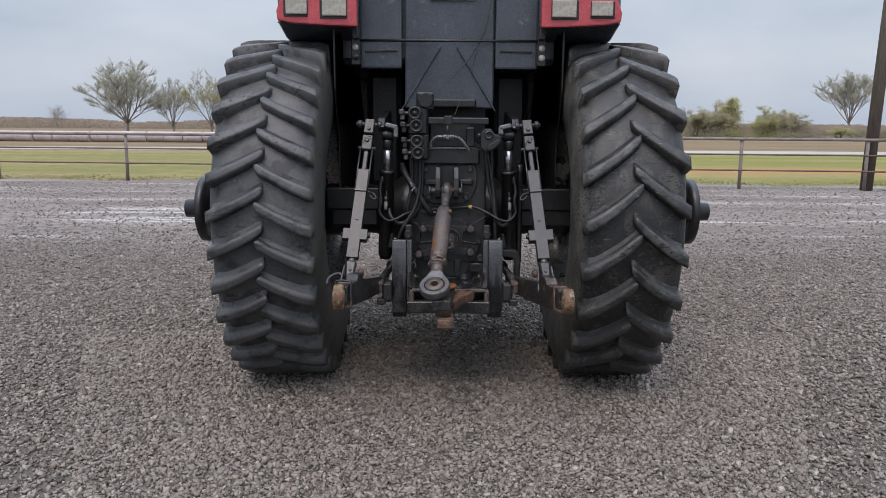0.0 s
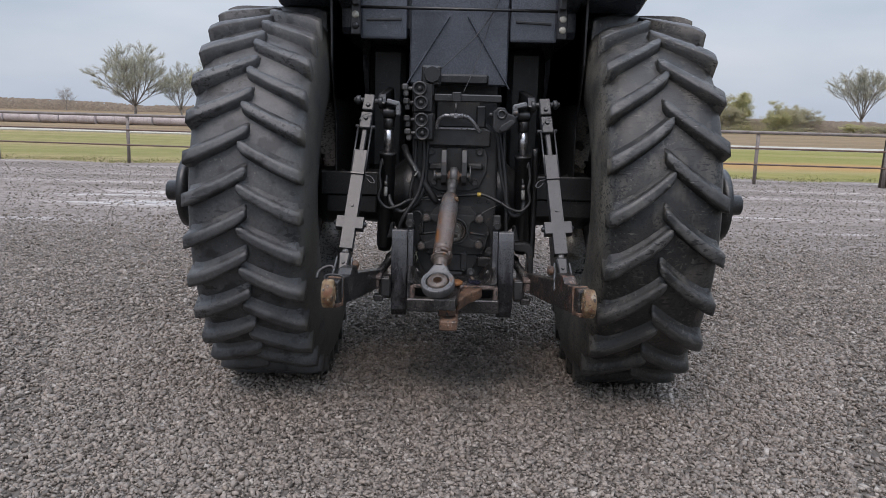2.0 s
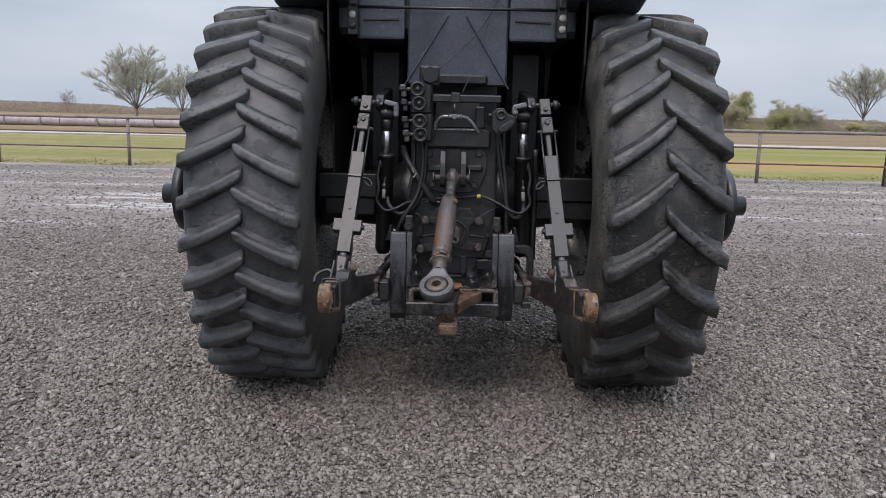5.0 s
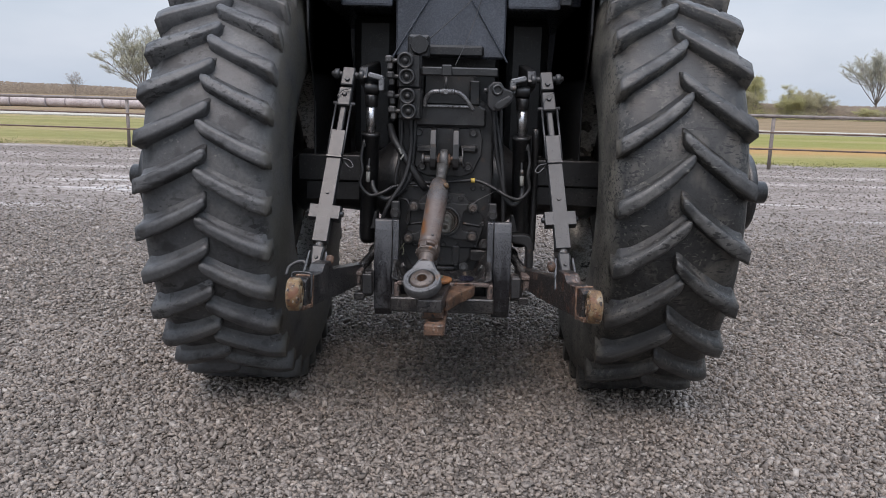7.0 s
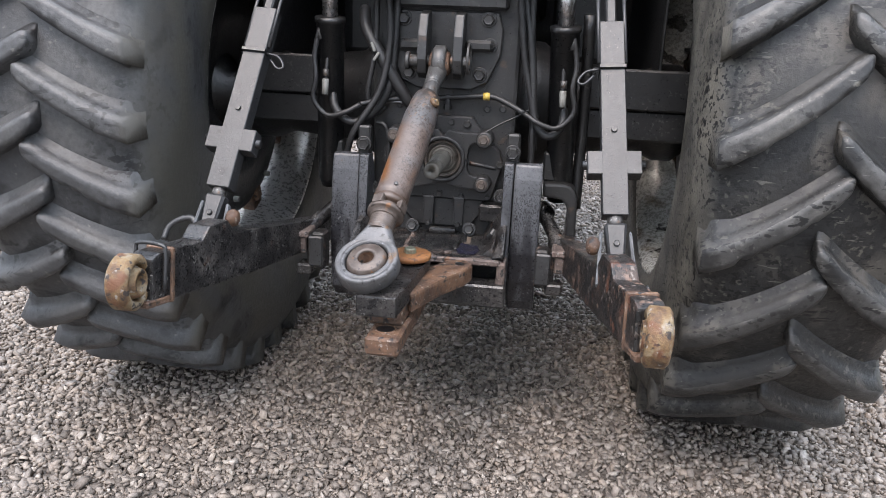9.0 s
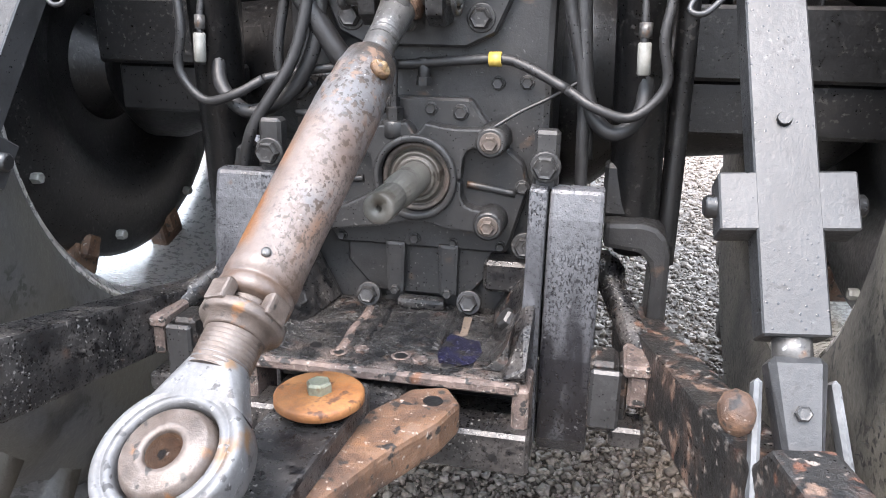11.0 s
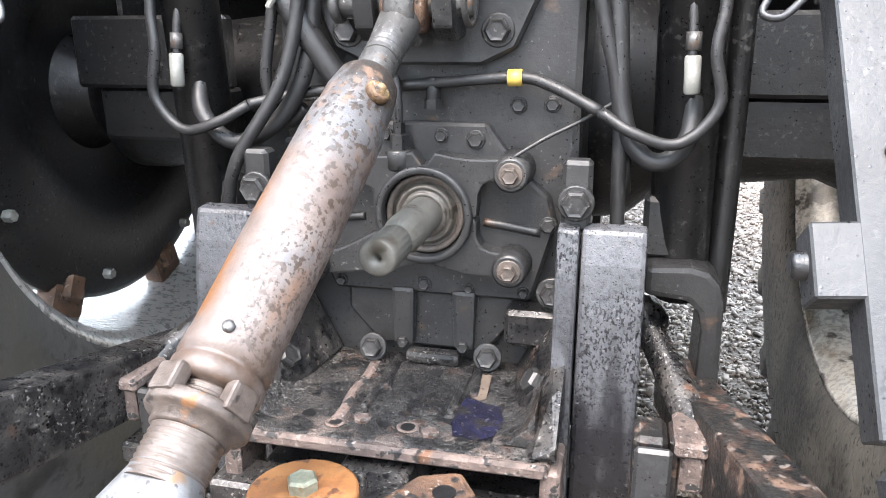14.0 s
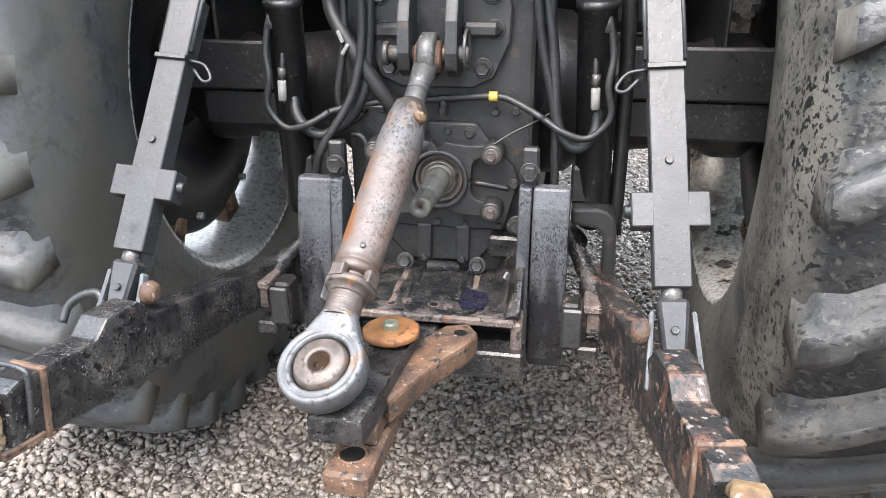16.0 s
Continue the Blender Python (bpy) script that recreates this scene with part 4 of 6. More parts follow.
def lug(row, fall, wide, ramp, seed):
    """One worn tread bar from just past the middle out over the shoulder; row: +1 or -1, the side that it runs to."""
    bm = bmesh.new()
    rings = []
    steps = [0.0, 0.02, 0.05] + [0.09 + 0.91 * q / 22 for q in range(23)]
    for k, s in enumerate(steps):
        u = -0.020 + 0.263 * s
        drop = fall * (1.3 * s - 0.3 * s * s)
        top = TYRE_R - 0.014 * max(0.0, (u - 0.17) / 0.07) ** 2
        low = base_radius(min(abs(u), 0.23)) - 0.03
        if u > 0.232:
            low = 0.80
        wt = wide + 0.006 * s
        if s < 0.09:
            round_end = math.sqrt(1 - (1 - (s + 0.008) / 0.098) ** 2)
            wt, top = wt * round_end, top - 0.010 * (1 - round_end)
        ring = []
        foot = low + 0.03 if u <= 0.232 else min(0.83, top - 0.022)
        high = top - foot
        section = (
            (low, -wt - ramp - 0.012),
            (foot + 0.001, -wt - ramp),
            (foot + 0.12 * high, -wt - ramp * 0.52),
            (foot + 0.42 * high, -wt - ramp * 0.20),
            (top - 0.001, -wt),
            (top, -wt * 0.3),
            (top, wt * 0.4),
            (top - 0.001, wt),
            (foot + 0.007, wt + 0.003),
            (foot + 0.001, wt + 0.009),
            (low, wt + 0.018),
        )
        for q, (r, w) in enumerate(section):
            wear = noise.noise(Vector((s * 5.0, q * 0.4, seed * 7.3)))
            nick = min(0.0, noise.noise(Vector((s * 31.0, q * 0.5, seed * 3.1))) + 0.26) * (1.0 if s < 0.9 else 0.0)
            if 3 < q < 8:
                r += 0.0015 * wear
                w += 0.003 * wear
                if q in (4, 7):
                    r += 0.010 * nick
                    w += (0.012 if q < 5 else -0.012) * -nick
            ang = -(drop + w) / TYRE_R
            ring.append(bm.verts.new((row * u, -r * math.cos(ang), r * math.sin(ang))))
        rings.append(ring)
    for r0, r1 in zip(rings, rings[1:]):
        for k in range(10):
            # top faces take the second material, with the sky's reflection in its colour
            bm.faces.new((r0[k], r0[k + 1], r1[k + 1], r1[k])).material_index = 1 if k in (4, 5, 6) else 0
    bm.faces.new(rings[0][::-1])
    bm.faces.new(rings[-1])
    for e in bm.edges:
        e.smooth = len(e.link_faces) < 2 or e.calc_face_angle(0) < radians(30)
    for fc in bm.faces:
        fc.smooth = True
    return bm


def rear_wheel(side):
    x = TRACK * side
    tyre = part("rear_tyre", tyre_body(side), M_RUBBER if side > 0 else M_PALE_RUBBER, tractor, "worn black tractor tyre with deep chevron lugs", origin=(x, AXLE_Y, AXLE_Z))
    # the two tyres are of different make: bar count, fall, half width and upper ramp of a bar, angle of a tip in the outer and inner row
    count, fall, wide, ramp, tip_out, tip_in = (33, 0.130, 0.0210, 0.028, -9.0, 8.6) if side < 0 else (25, 0.200, 0.0250, 0.030, 4.0, -0.8)
    for row in (1, -1):
        tip = tip_out if row == side else tip_in
        edge = -math.degrees((fall + wide + 0.006) / TYRE_R)
        worn = []
        for k in range(count):
            if k < 5:
                ob = part("lug", lug(row, fall, wide, ramp, k + 1 + row * 11 + side * 23), M_RUBBER if side > 0 else M_PALE_RUBBER, tyre, origin=(0, 0, 0), shift=(x + CX, AXLE_Y, AXLE_Z))
                ob.data.materials.append(M_LUG if side > 0 else M_PALE_RUBBER)
                worn.append(ob.data)
            else:
                ob = new("lug", worn[(k * 3 + k // 5) % 5])
                ob.parent = tyre
            ob.rotation_euler.x = radians(edge - tip) + k * math.tau / count
    s = side
    if side > 0:
        # fine moulding nibs round the wall's widest line
        rs = random.Random(91)
        nib = bmesh.new()
        for k in range(150):
            a = k * math.tau / 150 + rs.uniform(-0.008, 0.008)
            r = 0.735 + rs.uniform(-0.012, 0.012)
            p = Vector((x - 0.262, AXLE_Y + r * math.cos(a), AXLE_Z + r * math.sin(a)))
            tip = p + Vector((-rs.uniform(0.008, 0.014), rs.uniform(-0.002, 0.002), rs.uniform(-0.002, 0.002)))
            foot = [nib.verts.new(p + Vector((0, 0.0010 * math.cos(q), 0.0010 * math.sin(q)))) for q in (0.0, 2.1, 4.2)]
            end = nib.verts.new(tip)
            for q in range(3):
                nib.faces.new((foot[q], foot[(q + 1) % 3], end))
        tagged(part("moulding_nibs", nib, M_PALE_RUBBER, tyre), "fine dusty rubber nibs", kind="stuff")
    # rim barrel, wheel disc and hub
    rim = lathe((x - s * 1.0, AXLE_Y, AXLE_Z), (x, AXLE_Y, AXLE_Z), [(0.768, 0.519), (0.760, 0.513), (0.763, 0.504), (0.775, 0.494), (0.790, 0.482), (0.830, 0.476), (0.870, 0.466), (0.925, 0.458), (1.05, 0.456), (1.13, 0.464), (1.21, 0.480), (1.235, 0.505), (1.24, 0.515), (1.225, 0.520), (1.19, 0.492), (1.06, 0.475), (0.93, 0.475), (0.84, 0.487), (0.785, 0.516), (0.768, 0.519)], 72, caps=False)
    part("rim", rim, M_SILVER if side > 0 else M_RIM, tyre, "silver steel rim with mud spots" if side > 0 else "bright silver steel rim")
    disc = lathe((x - s * 1.0, AXLE_Y, AXLE_Z), (x, AXLE_Y, AXLE_Z), [(0.93, 0.12), (0.925, 0.20), (0.89, 0.23), (0.875, 0.30), (0.88, 0.38), (0.895, 0.412), (0.905, 0.424), (0.925, 0.424), (0.92, 0.38), (0.95, 0.24), (1.02, 0.2), (1.02, 0.12)], 56, caps=False)
    part("wheel_disc", disc, M_BLACK, tyre, "black pressed steel wheel disc")
    for k in range(8):
        a = (k + 0.4) * math.tau / 8
        ca, sa = math.cos(a), math.sin(a)
        foot = box(x - s * 0.088, AXLE_Y + 0.432 * ca, AXLE_Z + 0.432 * sa, 0.045, 0.085, 0.062, 0.010, (math.degrees(a) + 90, 0, 0), 2)
        join(foot, box(x - s * 0.108, AXLE_Y + 0.405 * ca, AXLE_Z + 0.405 * sa, 0.03, 0.05, 0.055, 0.008, (math.degrees(a) + 90, 0, 0)))
        part("rim_clamp", foot, M_RUST, tyre, "brown rusty rim clamp")
        part("nut", hexbolt((x - s * 0.126, AXLE_Y + 0.372 * math.cos(a + 0.2), AXLE_Z + 0.372 * math.sin(a + 0.2)), (-s, 0, 0), 0.013, 0.014), M_WHITE, tyre, "pale dusty wheel nut")
    hub = lathe((x - s * 0.35, AXLE_Y, AXLE_Z), (x + s * 0.7, AXLE_Y, AXLE_Z), [(0.0, 0.07), (0.25, 0.075), (0.3, 0.14), (0.37, 0.14), (0.39, 0.078), (0.83, 0.078), (0.835, 0.15), (0.845, 0.19), (0.885, 0.19), (0.895, 0.15), (0.90, 0.085), (0.905, 0.055), (0.985, 0.052), (0.99, 0.045)], 32)
    part("hub", hub, M_BLACK, tyre, "black axle hub with protruding bar end")


rear_wheel(-1)
rear_wheel(1)

# axle housing, transmission and frame
for s in (-1, 1):
    ax = lathe((s * 0.16, AXLE_Y, AXLE_Z), (s * 0.74, AXLE_Y, AXLE_Z), [(0, 0.21), (0.10, 0.20), (0.16, 0.15), (0.40, 0.125), (0.46, 0.15), (0.52, 0.15), (0.57, 0.11)], 28)
    part("axle_housing", ax, M_BLACK, tractor)
    br = box(s * (0.56 if s > 0 else 0.525), 4.175, 1.006, 0.36 if s > 0 else 0.29, 0.03, 0.118, 0.006)
    join(br, box(s * (0.56 if s > 0 else 0.515), 4.20, 0.902, 0.34 if s > 0 else 0.25, 0.05, 0.09, 0.006))
    part("axle_bracket", br, M_BLACK, tractor, "black bracket plate along the axle")

case_bm = slab([(-0.19, 0.56), (0.19, 0.56), (0.2, 0.72), (0.205, 1.27), (0.15, 1.32), (-0.15, 1.32), (-0.205, 1.27), (-0.2, 0.72)], "y", 3.985, 4.9, 0.012, 2)
case = part("transmission_case", case_bm, M_CAST, tractor, "dark cast transmission case")
part("underframe", join(box(0, 5.6, 0.72, 0.42, 1.6, 0.42, 0.03), box(0, 7.0, 0.86, 0.5, 1.8, 0.5, 0.03)), M_BLACK, tractor)

# added black blocks that keep the void beside the case dark
for s in (-1, 1):
    part("side_tank", box(s * 0.385, 5.05, 1.38, 0.22, 0.7, 0.70, 0.04, seg=2), M_BLACK, tractor, "added black block filling the dark gap under the cab")

# upper hitch plate with its six bolts and the two ears that hold the top link
hp = slab([(-0.142, 1.205), (0.142, 1.205), (0.155, 1.16), (0.15, 1.09), (0.118, 1.02), (0.075, 1.0), (-0.075, 1.0), (-0.118, 1.02), (-0.15, 1.09), (-0.155, 1.16)], "y", 3.966, 3.99, 0.004)
hitch_plate = part("hitch_plate", hp, M_CAST, tractor, "bolted cast hitch plate")
for bx, bz in ((-0.114, 1.183), (0.114, 1.186), (-0.112, 1.115), (0.12, 1.118), (0.096, 1.042), (-0.098, 1.042)):
    part("bolt", hexbolt((bx, 3.966, bz), (0, -1, 0), 0.0185, 0.016, 0.025), M_BOLT, hitch_plate)
    if abs(bz - 1.115) < 0.01:
        part("bolt_lug", box(bx * 0.78, 3.955, bz, 0.075, 0.03, 0.03, 0.008), M_CAST, hitch_plate)
for ex in (-0.052, 0.043):
    ear = slab([(3.97, 1.205), (3.915, 1.195), (3.892, 1.14), (3.885, 1.08), (3.895, 1.045), (3.92, 1.03), (3.97, 1.035)], "x", ex - 0.0125, ex + 0.0125, 0.004, 2)
    part("ear", ear, M_CAST, hitch_plate)
part("hitch_pin", join(rod((-0.095, 3.925, 1.074), (0.075, 3.925, 1.074), 0.0165, 16, 0.003), rod((-0.1, 3.925, 1.074), (-0.088, 3.925, 1.074), 0.024, 14, 0.003)), M_STEEL, hitch_plate, "steel hitch pin")
ring = lathe((0.068, 3.915, 1.085), (1, 3.915, 1.085), [(0, 0.034), (0, 0.04), (0.006, 0.04), (0.006, 0.034), (0, 0.034)], 24, caps=False)
part("pin_ring", ring, M_STEEL, hitch_plate)

# PTO cover plate and shaft
sub = slab([(-0.13, 0.693), (0.144, 0.693), (0.152, 0.715), (0.176, 0.80), (0.166, 0.835), (0.135, 0.862), (0.10, 0.905), (0.084, 0.928), (-0.075, 0.928), (-0.10, 0.905), (-0.14, 0.86), (-0.165, 0.83), (-0.165, 0.79), (-0.14, 0.715)], "y", 3.962, 3.99, 0.004)
pto = part("pto_cover", sub, M_CAST, tractor, "dark cast power take-off cover plate")
neck = lathe((0.007, 3.985, 0.812), (0.007, 3.0, 0.812), [(0.0, 0.074), (0.022, 0.068), (0.030, 0.0655), (0.0565, 0.0645), (0.0585, 0.0625), (0.0585, 0.0565), (0.0570, 0.0548), (0.036, 0.0538)], 48, caps=False)
part("seal_housing", neck, M_CAST, pto)
seal = lathe((0.007, 3.985, 0.812), (0.007, 3.0, 0.812), [(0.03, 0.054), (0.040, 0.0535), (0.042, 0.046), (0.036, 0.0445), (0.040, 0.040), (0.047, 0.0385), (0.049, 0.0345), (0.042, 0.032), (0.052, 0.0305), (0.054, 0.027), (0.05, 0.02)], 48)
part("oil_seal", seal, M_PTO, pto, "brown oily shaft seal")
part("seal_ring", lathe((0.007, 3.985, 0.812), (0.007, 3.0, 0.812), [(0.038, 0.0530), (0.0445, 0.0525), (0.0462, 0.0505), (0.0450, 0.0450), (0.038, 0.0445)], 48, caps=False), M_NUT, pto, "rust-stained steel seal ring")


def splined_shaft():
    bm = bmesh.new()
    n, y0 = 21, 3.928
    prof = [(0.0, 0.024, 0), (0.095, 0.024, 0), (0.10, 0.0215, 1), (0.118, 0.0215, 1), (0.12, 0.019, 0), (0.13, 0.019, 0), (0.132, 0.0215, 1), (0.176, 0.0215, 1), (0.182, 0.0212, 0), (0.190, 0.0205, 0), (0.192, 0.0185, 0), (0.192, 0.0052, 0), (0.178, 0.0045, 0)]
    rings = []
    for a, r, cut in prof:
        rings.append([bm.verts.new((0.009 + (r - (0.0005 if cut and k % 4 in (2, 3) else 0)) * math.cos(k * math.tau / (4 * n)), y0 - a, 0.814 + (r - (0.0005 if cut and k % 4 in (2, 3) else 0)) * math.sin(k * math.tau / (4 * n)))) for k in range(4 * n)])
    for r0, r1 in zip(rings, rings[1:]):
        for k in range(4 * n):
            bm.faces.new((r0[k], r0[(k + 1) % (4 * n)], r1[(k + 1) % (4 * n)], r1[k])).smooth = True
    bm.faces.new(rings[-1])
    for e in bm.edges:
        if len(e.link_faces) == 2 and e.calc_face_angle(0) > radians(28):
            e.smooth = False
    return bm


part("pto_shaft", splined_shaft(), M_SHAFT, pto, "grease-filmed olive grey splined output shaft")
# cast arms that sweep from the seal housing to the four bosses
ROUND = [(0.0075 + 0.062 * math.cos(radians(q)), 0.812 + 0.062 * math.sin(radians(q))) for q in range(-90, 91, 15)]
UPPER_ARM = [(0.022, 0.894), (0.046, 0.889), (0.072, 0.887), (0.122, 0.889), (0.122, 0.856), (0.095, 0.860), (0.084, 0.855), (0.078, 0.842), (0.076, 0.812)] + ROUND[6:]
LOWER_ARM = ROUND[:7] + [(0.076, 0.806), (0.077, 0.785), (0.083, 0.773), (0.095, 0.768), (0.122, 0.766), (0.122, 0.731), (0.062, 0.732), (0.012, 0.744)]
for bx, bz, outline in ((0.122, 0.872, UPPER_ARM), (0.122, 0.748, LOWER_ARM), (-0.15, 0.735, LOWER_ARM), (-0.128, 0.872, UPPER_ARM)):
    side = 1 if bx > 0 else -1
    lift = bz - (0.872 if outline is UPPER_ARM else 0.748)
    reach = abs(bx) / 0.122
    arm = slab([(side * (ax * reach if ax > 0.08 else ax) + (0.015 if side < 0 and ax < 0.08 else 0.0), az + (lift * ax / 0.122 if ax > 0.08 else 0.0)) for ax, az in outline], "y", 3.936, 3.968, 0.005, 2)
    join(arm, lathe((bx, 3.97, bz), (bx, 0, bz), [(0, 0.025), (0.05, 0.0225), (0.054, 0.019)], 20))
    part("boss", arm, M_CAST, pto)
    part("bolt", hexbolt((bx, 3.917, bz), (0, -1, 0), 0.0125, 0.012, 0.019), M_NUT, pto, "rust-tinged bolt head")
for side in (-1, 1):
    part("rib", pipe([(side * 0.082, 3.962, 0.800), (side * 0.115, 3.962, 0.796), (side * 0.156, 3.963, 0.789)], 0.006, 10), M_CAST, pto)
for bx, bz, r in ((0.025, 0.912, 0.0095), (0.07, 0.908, 0.012), (-0.05, 0.912, 0.0095), (0.0, 0.708, 0.0095), (0.136, 0.705, 0.008), (-0.12, 0.705, 0.008), (0.166, 0.80, 0.011), (-0.156, 0.80, 0.011), (0.062, 0.706, 0.007)):
    part("bolt", hexbolt((bx, 3.962, bz), (0, -1, 0), r, 0.008, r * 1.25), M_BOLT, pto)
for bx, bz in ((0.121, 0.95), (0.164, 0.952), (-0.125, 0.95), (-0.165, 0.95)):
    part("bolt", hexbolt((bx, 3.985, bz), (0, -1, 0), 0.0105, 0.008, 0.013), M_BOLT, case)
fit = join(rod((-0.028, 3.95, 0.868), (-0.028, 3.95, 0.895), 0.019, 14, 0.003), lathe((-0.028, 3.95, 0.893), (-0.028, 3.95, 1), [(0, 0.013), (0.02, 0.013), (0.022, 0.008), (0.036, 0.008)], 6, smooth=False))
part("oil_fitting", fit, M_CAST, pto)
part("oil_line", pipe([(-0.028, 3.95, 0.925), (-0.028, 3.948, 0.955), (-0.034, 3.955, 0.985), (-0.06, 3.96, 0.992)], 0.0055, 8), M_HOSE, pto)
part("breather", join(rod((0.012, 3.97, 0.945), (0.012, 3.97, 0.985), 0.009, 10, 0.002), lathe((0.012, 3.97, 0.945), (0.012, 3.97, 1), [(0, 0.012), (0.012, 0.012)], 6, smooth=False)), M_CAST, case)
wire = pipe([(0.122, 3.925, 0.892), (0.16, 3.94, 0.915), (0.2, 3.95, 0.935), (0.245, 3.95, 0.962)], 0.0028, 6)
part("wire", wire, M_CAST, tractor)

# lower case with ribs
low = slab([(-0.115, 0.695), (0.125, 0.695), (0.125, 0.66), (0.085, 0.61), (-0.07, 0.61), (-0.115, 0.66)], "y", 3.972, 4.02, 0.004)
lower_case = part("lower_case", low, M_CAST, tractor)
for rx in (-0.031, 0.055):
    part("rib", slab([(rx - 0.017, 0.702), (rx + 0.017, 0.702), (rx + 0.014, 0.615), (rx - 0.014, 0.615)], "y", 3.957, 3.975, 0.006, 2), M_CAST, lower_case)
    part("bolt", hexbolt((rx, 3.955, 0.622), (0, -1, 0), 0.009, 0.007), M_BOLT, lower_case)

# drawbar support: floor plate with rusty lip, side cheeks, cross bars
floor_bm = slab([(3.985, 0.592), (3.745, 0.591), (3.734, 0.588), (3.734, 0.579), (3.745, 0.577), (3.985, 0.574)], "x", -0.180, 0.198, 0.003)
support = part("drawbar_support", floor_bm, M_FLOOR, tractor, "greasy black drawbar support with a rusty front lip")
part("weld_bead", pipe([(-0.072, 3.962, 0.5845), (-0.066, 3.91, 0.5852), (-0.070, 3.86, 0.5842), (-0.064, 3.81, 0.5852), (-0.066, 3.775, 0.584)], 0.0095, 8), M_LIP, support, "beige rusty streak of an old weld")
part("rib", pipe([(-0.040, 3.965, 0.589), (-0.036, 3.92, 0.589), (-0.030, 3.87, 0.587)], 0.008, 8), M_FLOOR, support)
part("rib", pipe([(0.078, 3.965, 0.589), (0.082, 3.92, 0.589), (0.088, 3.87, 0.587)], 0.008, 8), M_FLOOR, support)
part("ledge", box(0.012, 3.961, 0.601, 0.078, 0.024, 0.018, 0.007, (0, 0, 0), 2), M_GREASE, support, "greasy ledge between the case bolts")
part("lip", box(0.009, 3.733, 0.585, 0.376, 0.012, 0.017, 0.004), M_LIP, support, "pinkish worn lip")
for sx in (-0.181, 0.199):
    part("slot_side", box(sx, 3.765, 0.545, 0.022, 0.07, 0.082, 0.004), M_LIP, support, "worn slot side")
# nothing is cut: flat black discs paint in the dark of the holes
for hx, hy, hr in ((-0.102, 3.786, 0.0085), (-0.062, 3.772, 0.0075), (-0.004, 3.779, 0.007), (0.026, 3.78, 0.009), (0.023, 3.927, 0.0105), (0.095, 3.765, 0.0085), (0.117, 3.788, 0.0075)):
    part("bolt_hole", lathe((hx, hy, 0.590), (hx, hy, 1), [(0.0, hr), (0.0027, hr), (0.0027, 0.0)], 20, smooth=False, caps=False), M_BLACK, support)
    if hr in (0.0075, 0.009):
        part("worn_ring", lathe((hx, hy, 0.590), (hx, hy, 1), [(0.0024, hr + 0.005), (0.0032, hr + 0.004), (0.0032, hr + 0.001), (0.0026, hr)], 20, caps=False), M_LIP, support)
for hx, hy in ((-0.033, 3.786), (0.055, 3.772)):
    part("bolt", hexbolt((hx, hy, 0.592), (0, 0, 1), 0.0125, 0.004), M_LIP, support)
for fx in (-0.075, 0.09):
    part("bolt", hexbolt((fx, 3.953, 0.61), (0, -1, 0.25), 0.017, 0.014, 0.024), M_BOLT, support)
part("groove", box(-0.040, 3.87, 0.5925, 0.012, 0.17, 0.005, 0.002), M_FLOOR, support)
part("groove", box(0.068, 3.88, 0.5925, 0.012, 0.14, 0.005, 0.002), M_FLOOR, support)
part("tan_strip", slab([(0.083, 3.935), (0.100, 3.935), (0.104, 3.868), (0.096, 3.862), (0.086, 3.868)], "z", 0.592, 0.5932, 0.0), coat("tan_bare_metal", [(0.3, (0.075, 0.055, 0.042)), (0.55, (0.13, 0.098, 0.075)), (0.8, (0.17, 0.13, 0.10))], 40, (0.5, 0.7), fine=200, bump=0.2, speck=[((0.02, 0.018, 0.017), 90, 0.58, 0.64)]), support, "tan bare patch")
part("blue_smear", slab([(0.078, 3.868), (0.098, 3.858), (0.126, 3.85), (0.136, 3.81), (0.128, 3.78), (0.112, 3.768), (0.082, 3.772), (0.074, 3.80)], "z", 0.592, 0.5934, 0.0), coat("blue_black_grease", [(0.35, (0.006, 0.006, 0.010)), (0.55, (0.009, 0.009, 0.026)), (0.75, (0.018, 0.018, 0.045))], 30, (0.12, 0.35), fine=150, bump=0.5, speck=[((0.09, 0.088, 0.09), 150, 0.62, 0.68), ((0.015, 0.014, 0.014), 40, 0.5, 0.6)]), support, "blue-black grease smear")
for s in (-1, 1):
    ch = bmesh.new()
    for p in ((0.204, 3.738, 0.594), (0.176, 3.738, 0.594), (0.204, 3.738, 0.612), (0.204, 3.98, 0.594), (0.128, 3.98, 0.594), (0.204, 3.98, 0.70), (0.182, 3.98, 0.70), (0.204, 3.80, 0.648), (0.192, 3.80, 0.646), (0.138, 3.88, 0.594)):
        ch.verts.new((s * p[0], p[1], p[2]))
    bmesh.ops.convex_hull(ch, input=ch.verts)
    soften(ch, 0.005, 2)
    part("cheek", ch, M_GREASE, support)
    part("bolt", hexbolt((s * 0.168, 3.865, 0.622), (-s * 0.75, -0.2, 0.62), 0.019, 0.017, 0.027), M_CAST, support)
    part("fillet", slab([(s * 0.178, 0.591), (s * 0.128, 0.591), (s * 0.148, 0.597), (s * 0.165, 0.612), (s * 0.178, 0.640)], "y", 3.765, 3.972, 0.004, 2), M_FLOOR, support)
    part("bolt", hexbolt((s * 0.19, 3.93, 0.72), (-s * 0.3, -1, 0), 0.017, 0.015, 0.023), M_BOLT, support)
part("bolt", hexbolt((0.176, 3.94, 0.715), (0, -1, 0.1), 0.018, 0.016, 0.025), M_BOLT, support)
part("corner_block", box(0.155, 3.955, 0.665, 0.08, 0.05, 0.05, 0.006), M_GREASE, support)
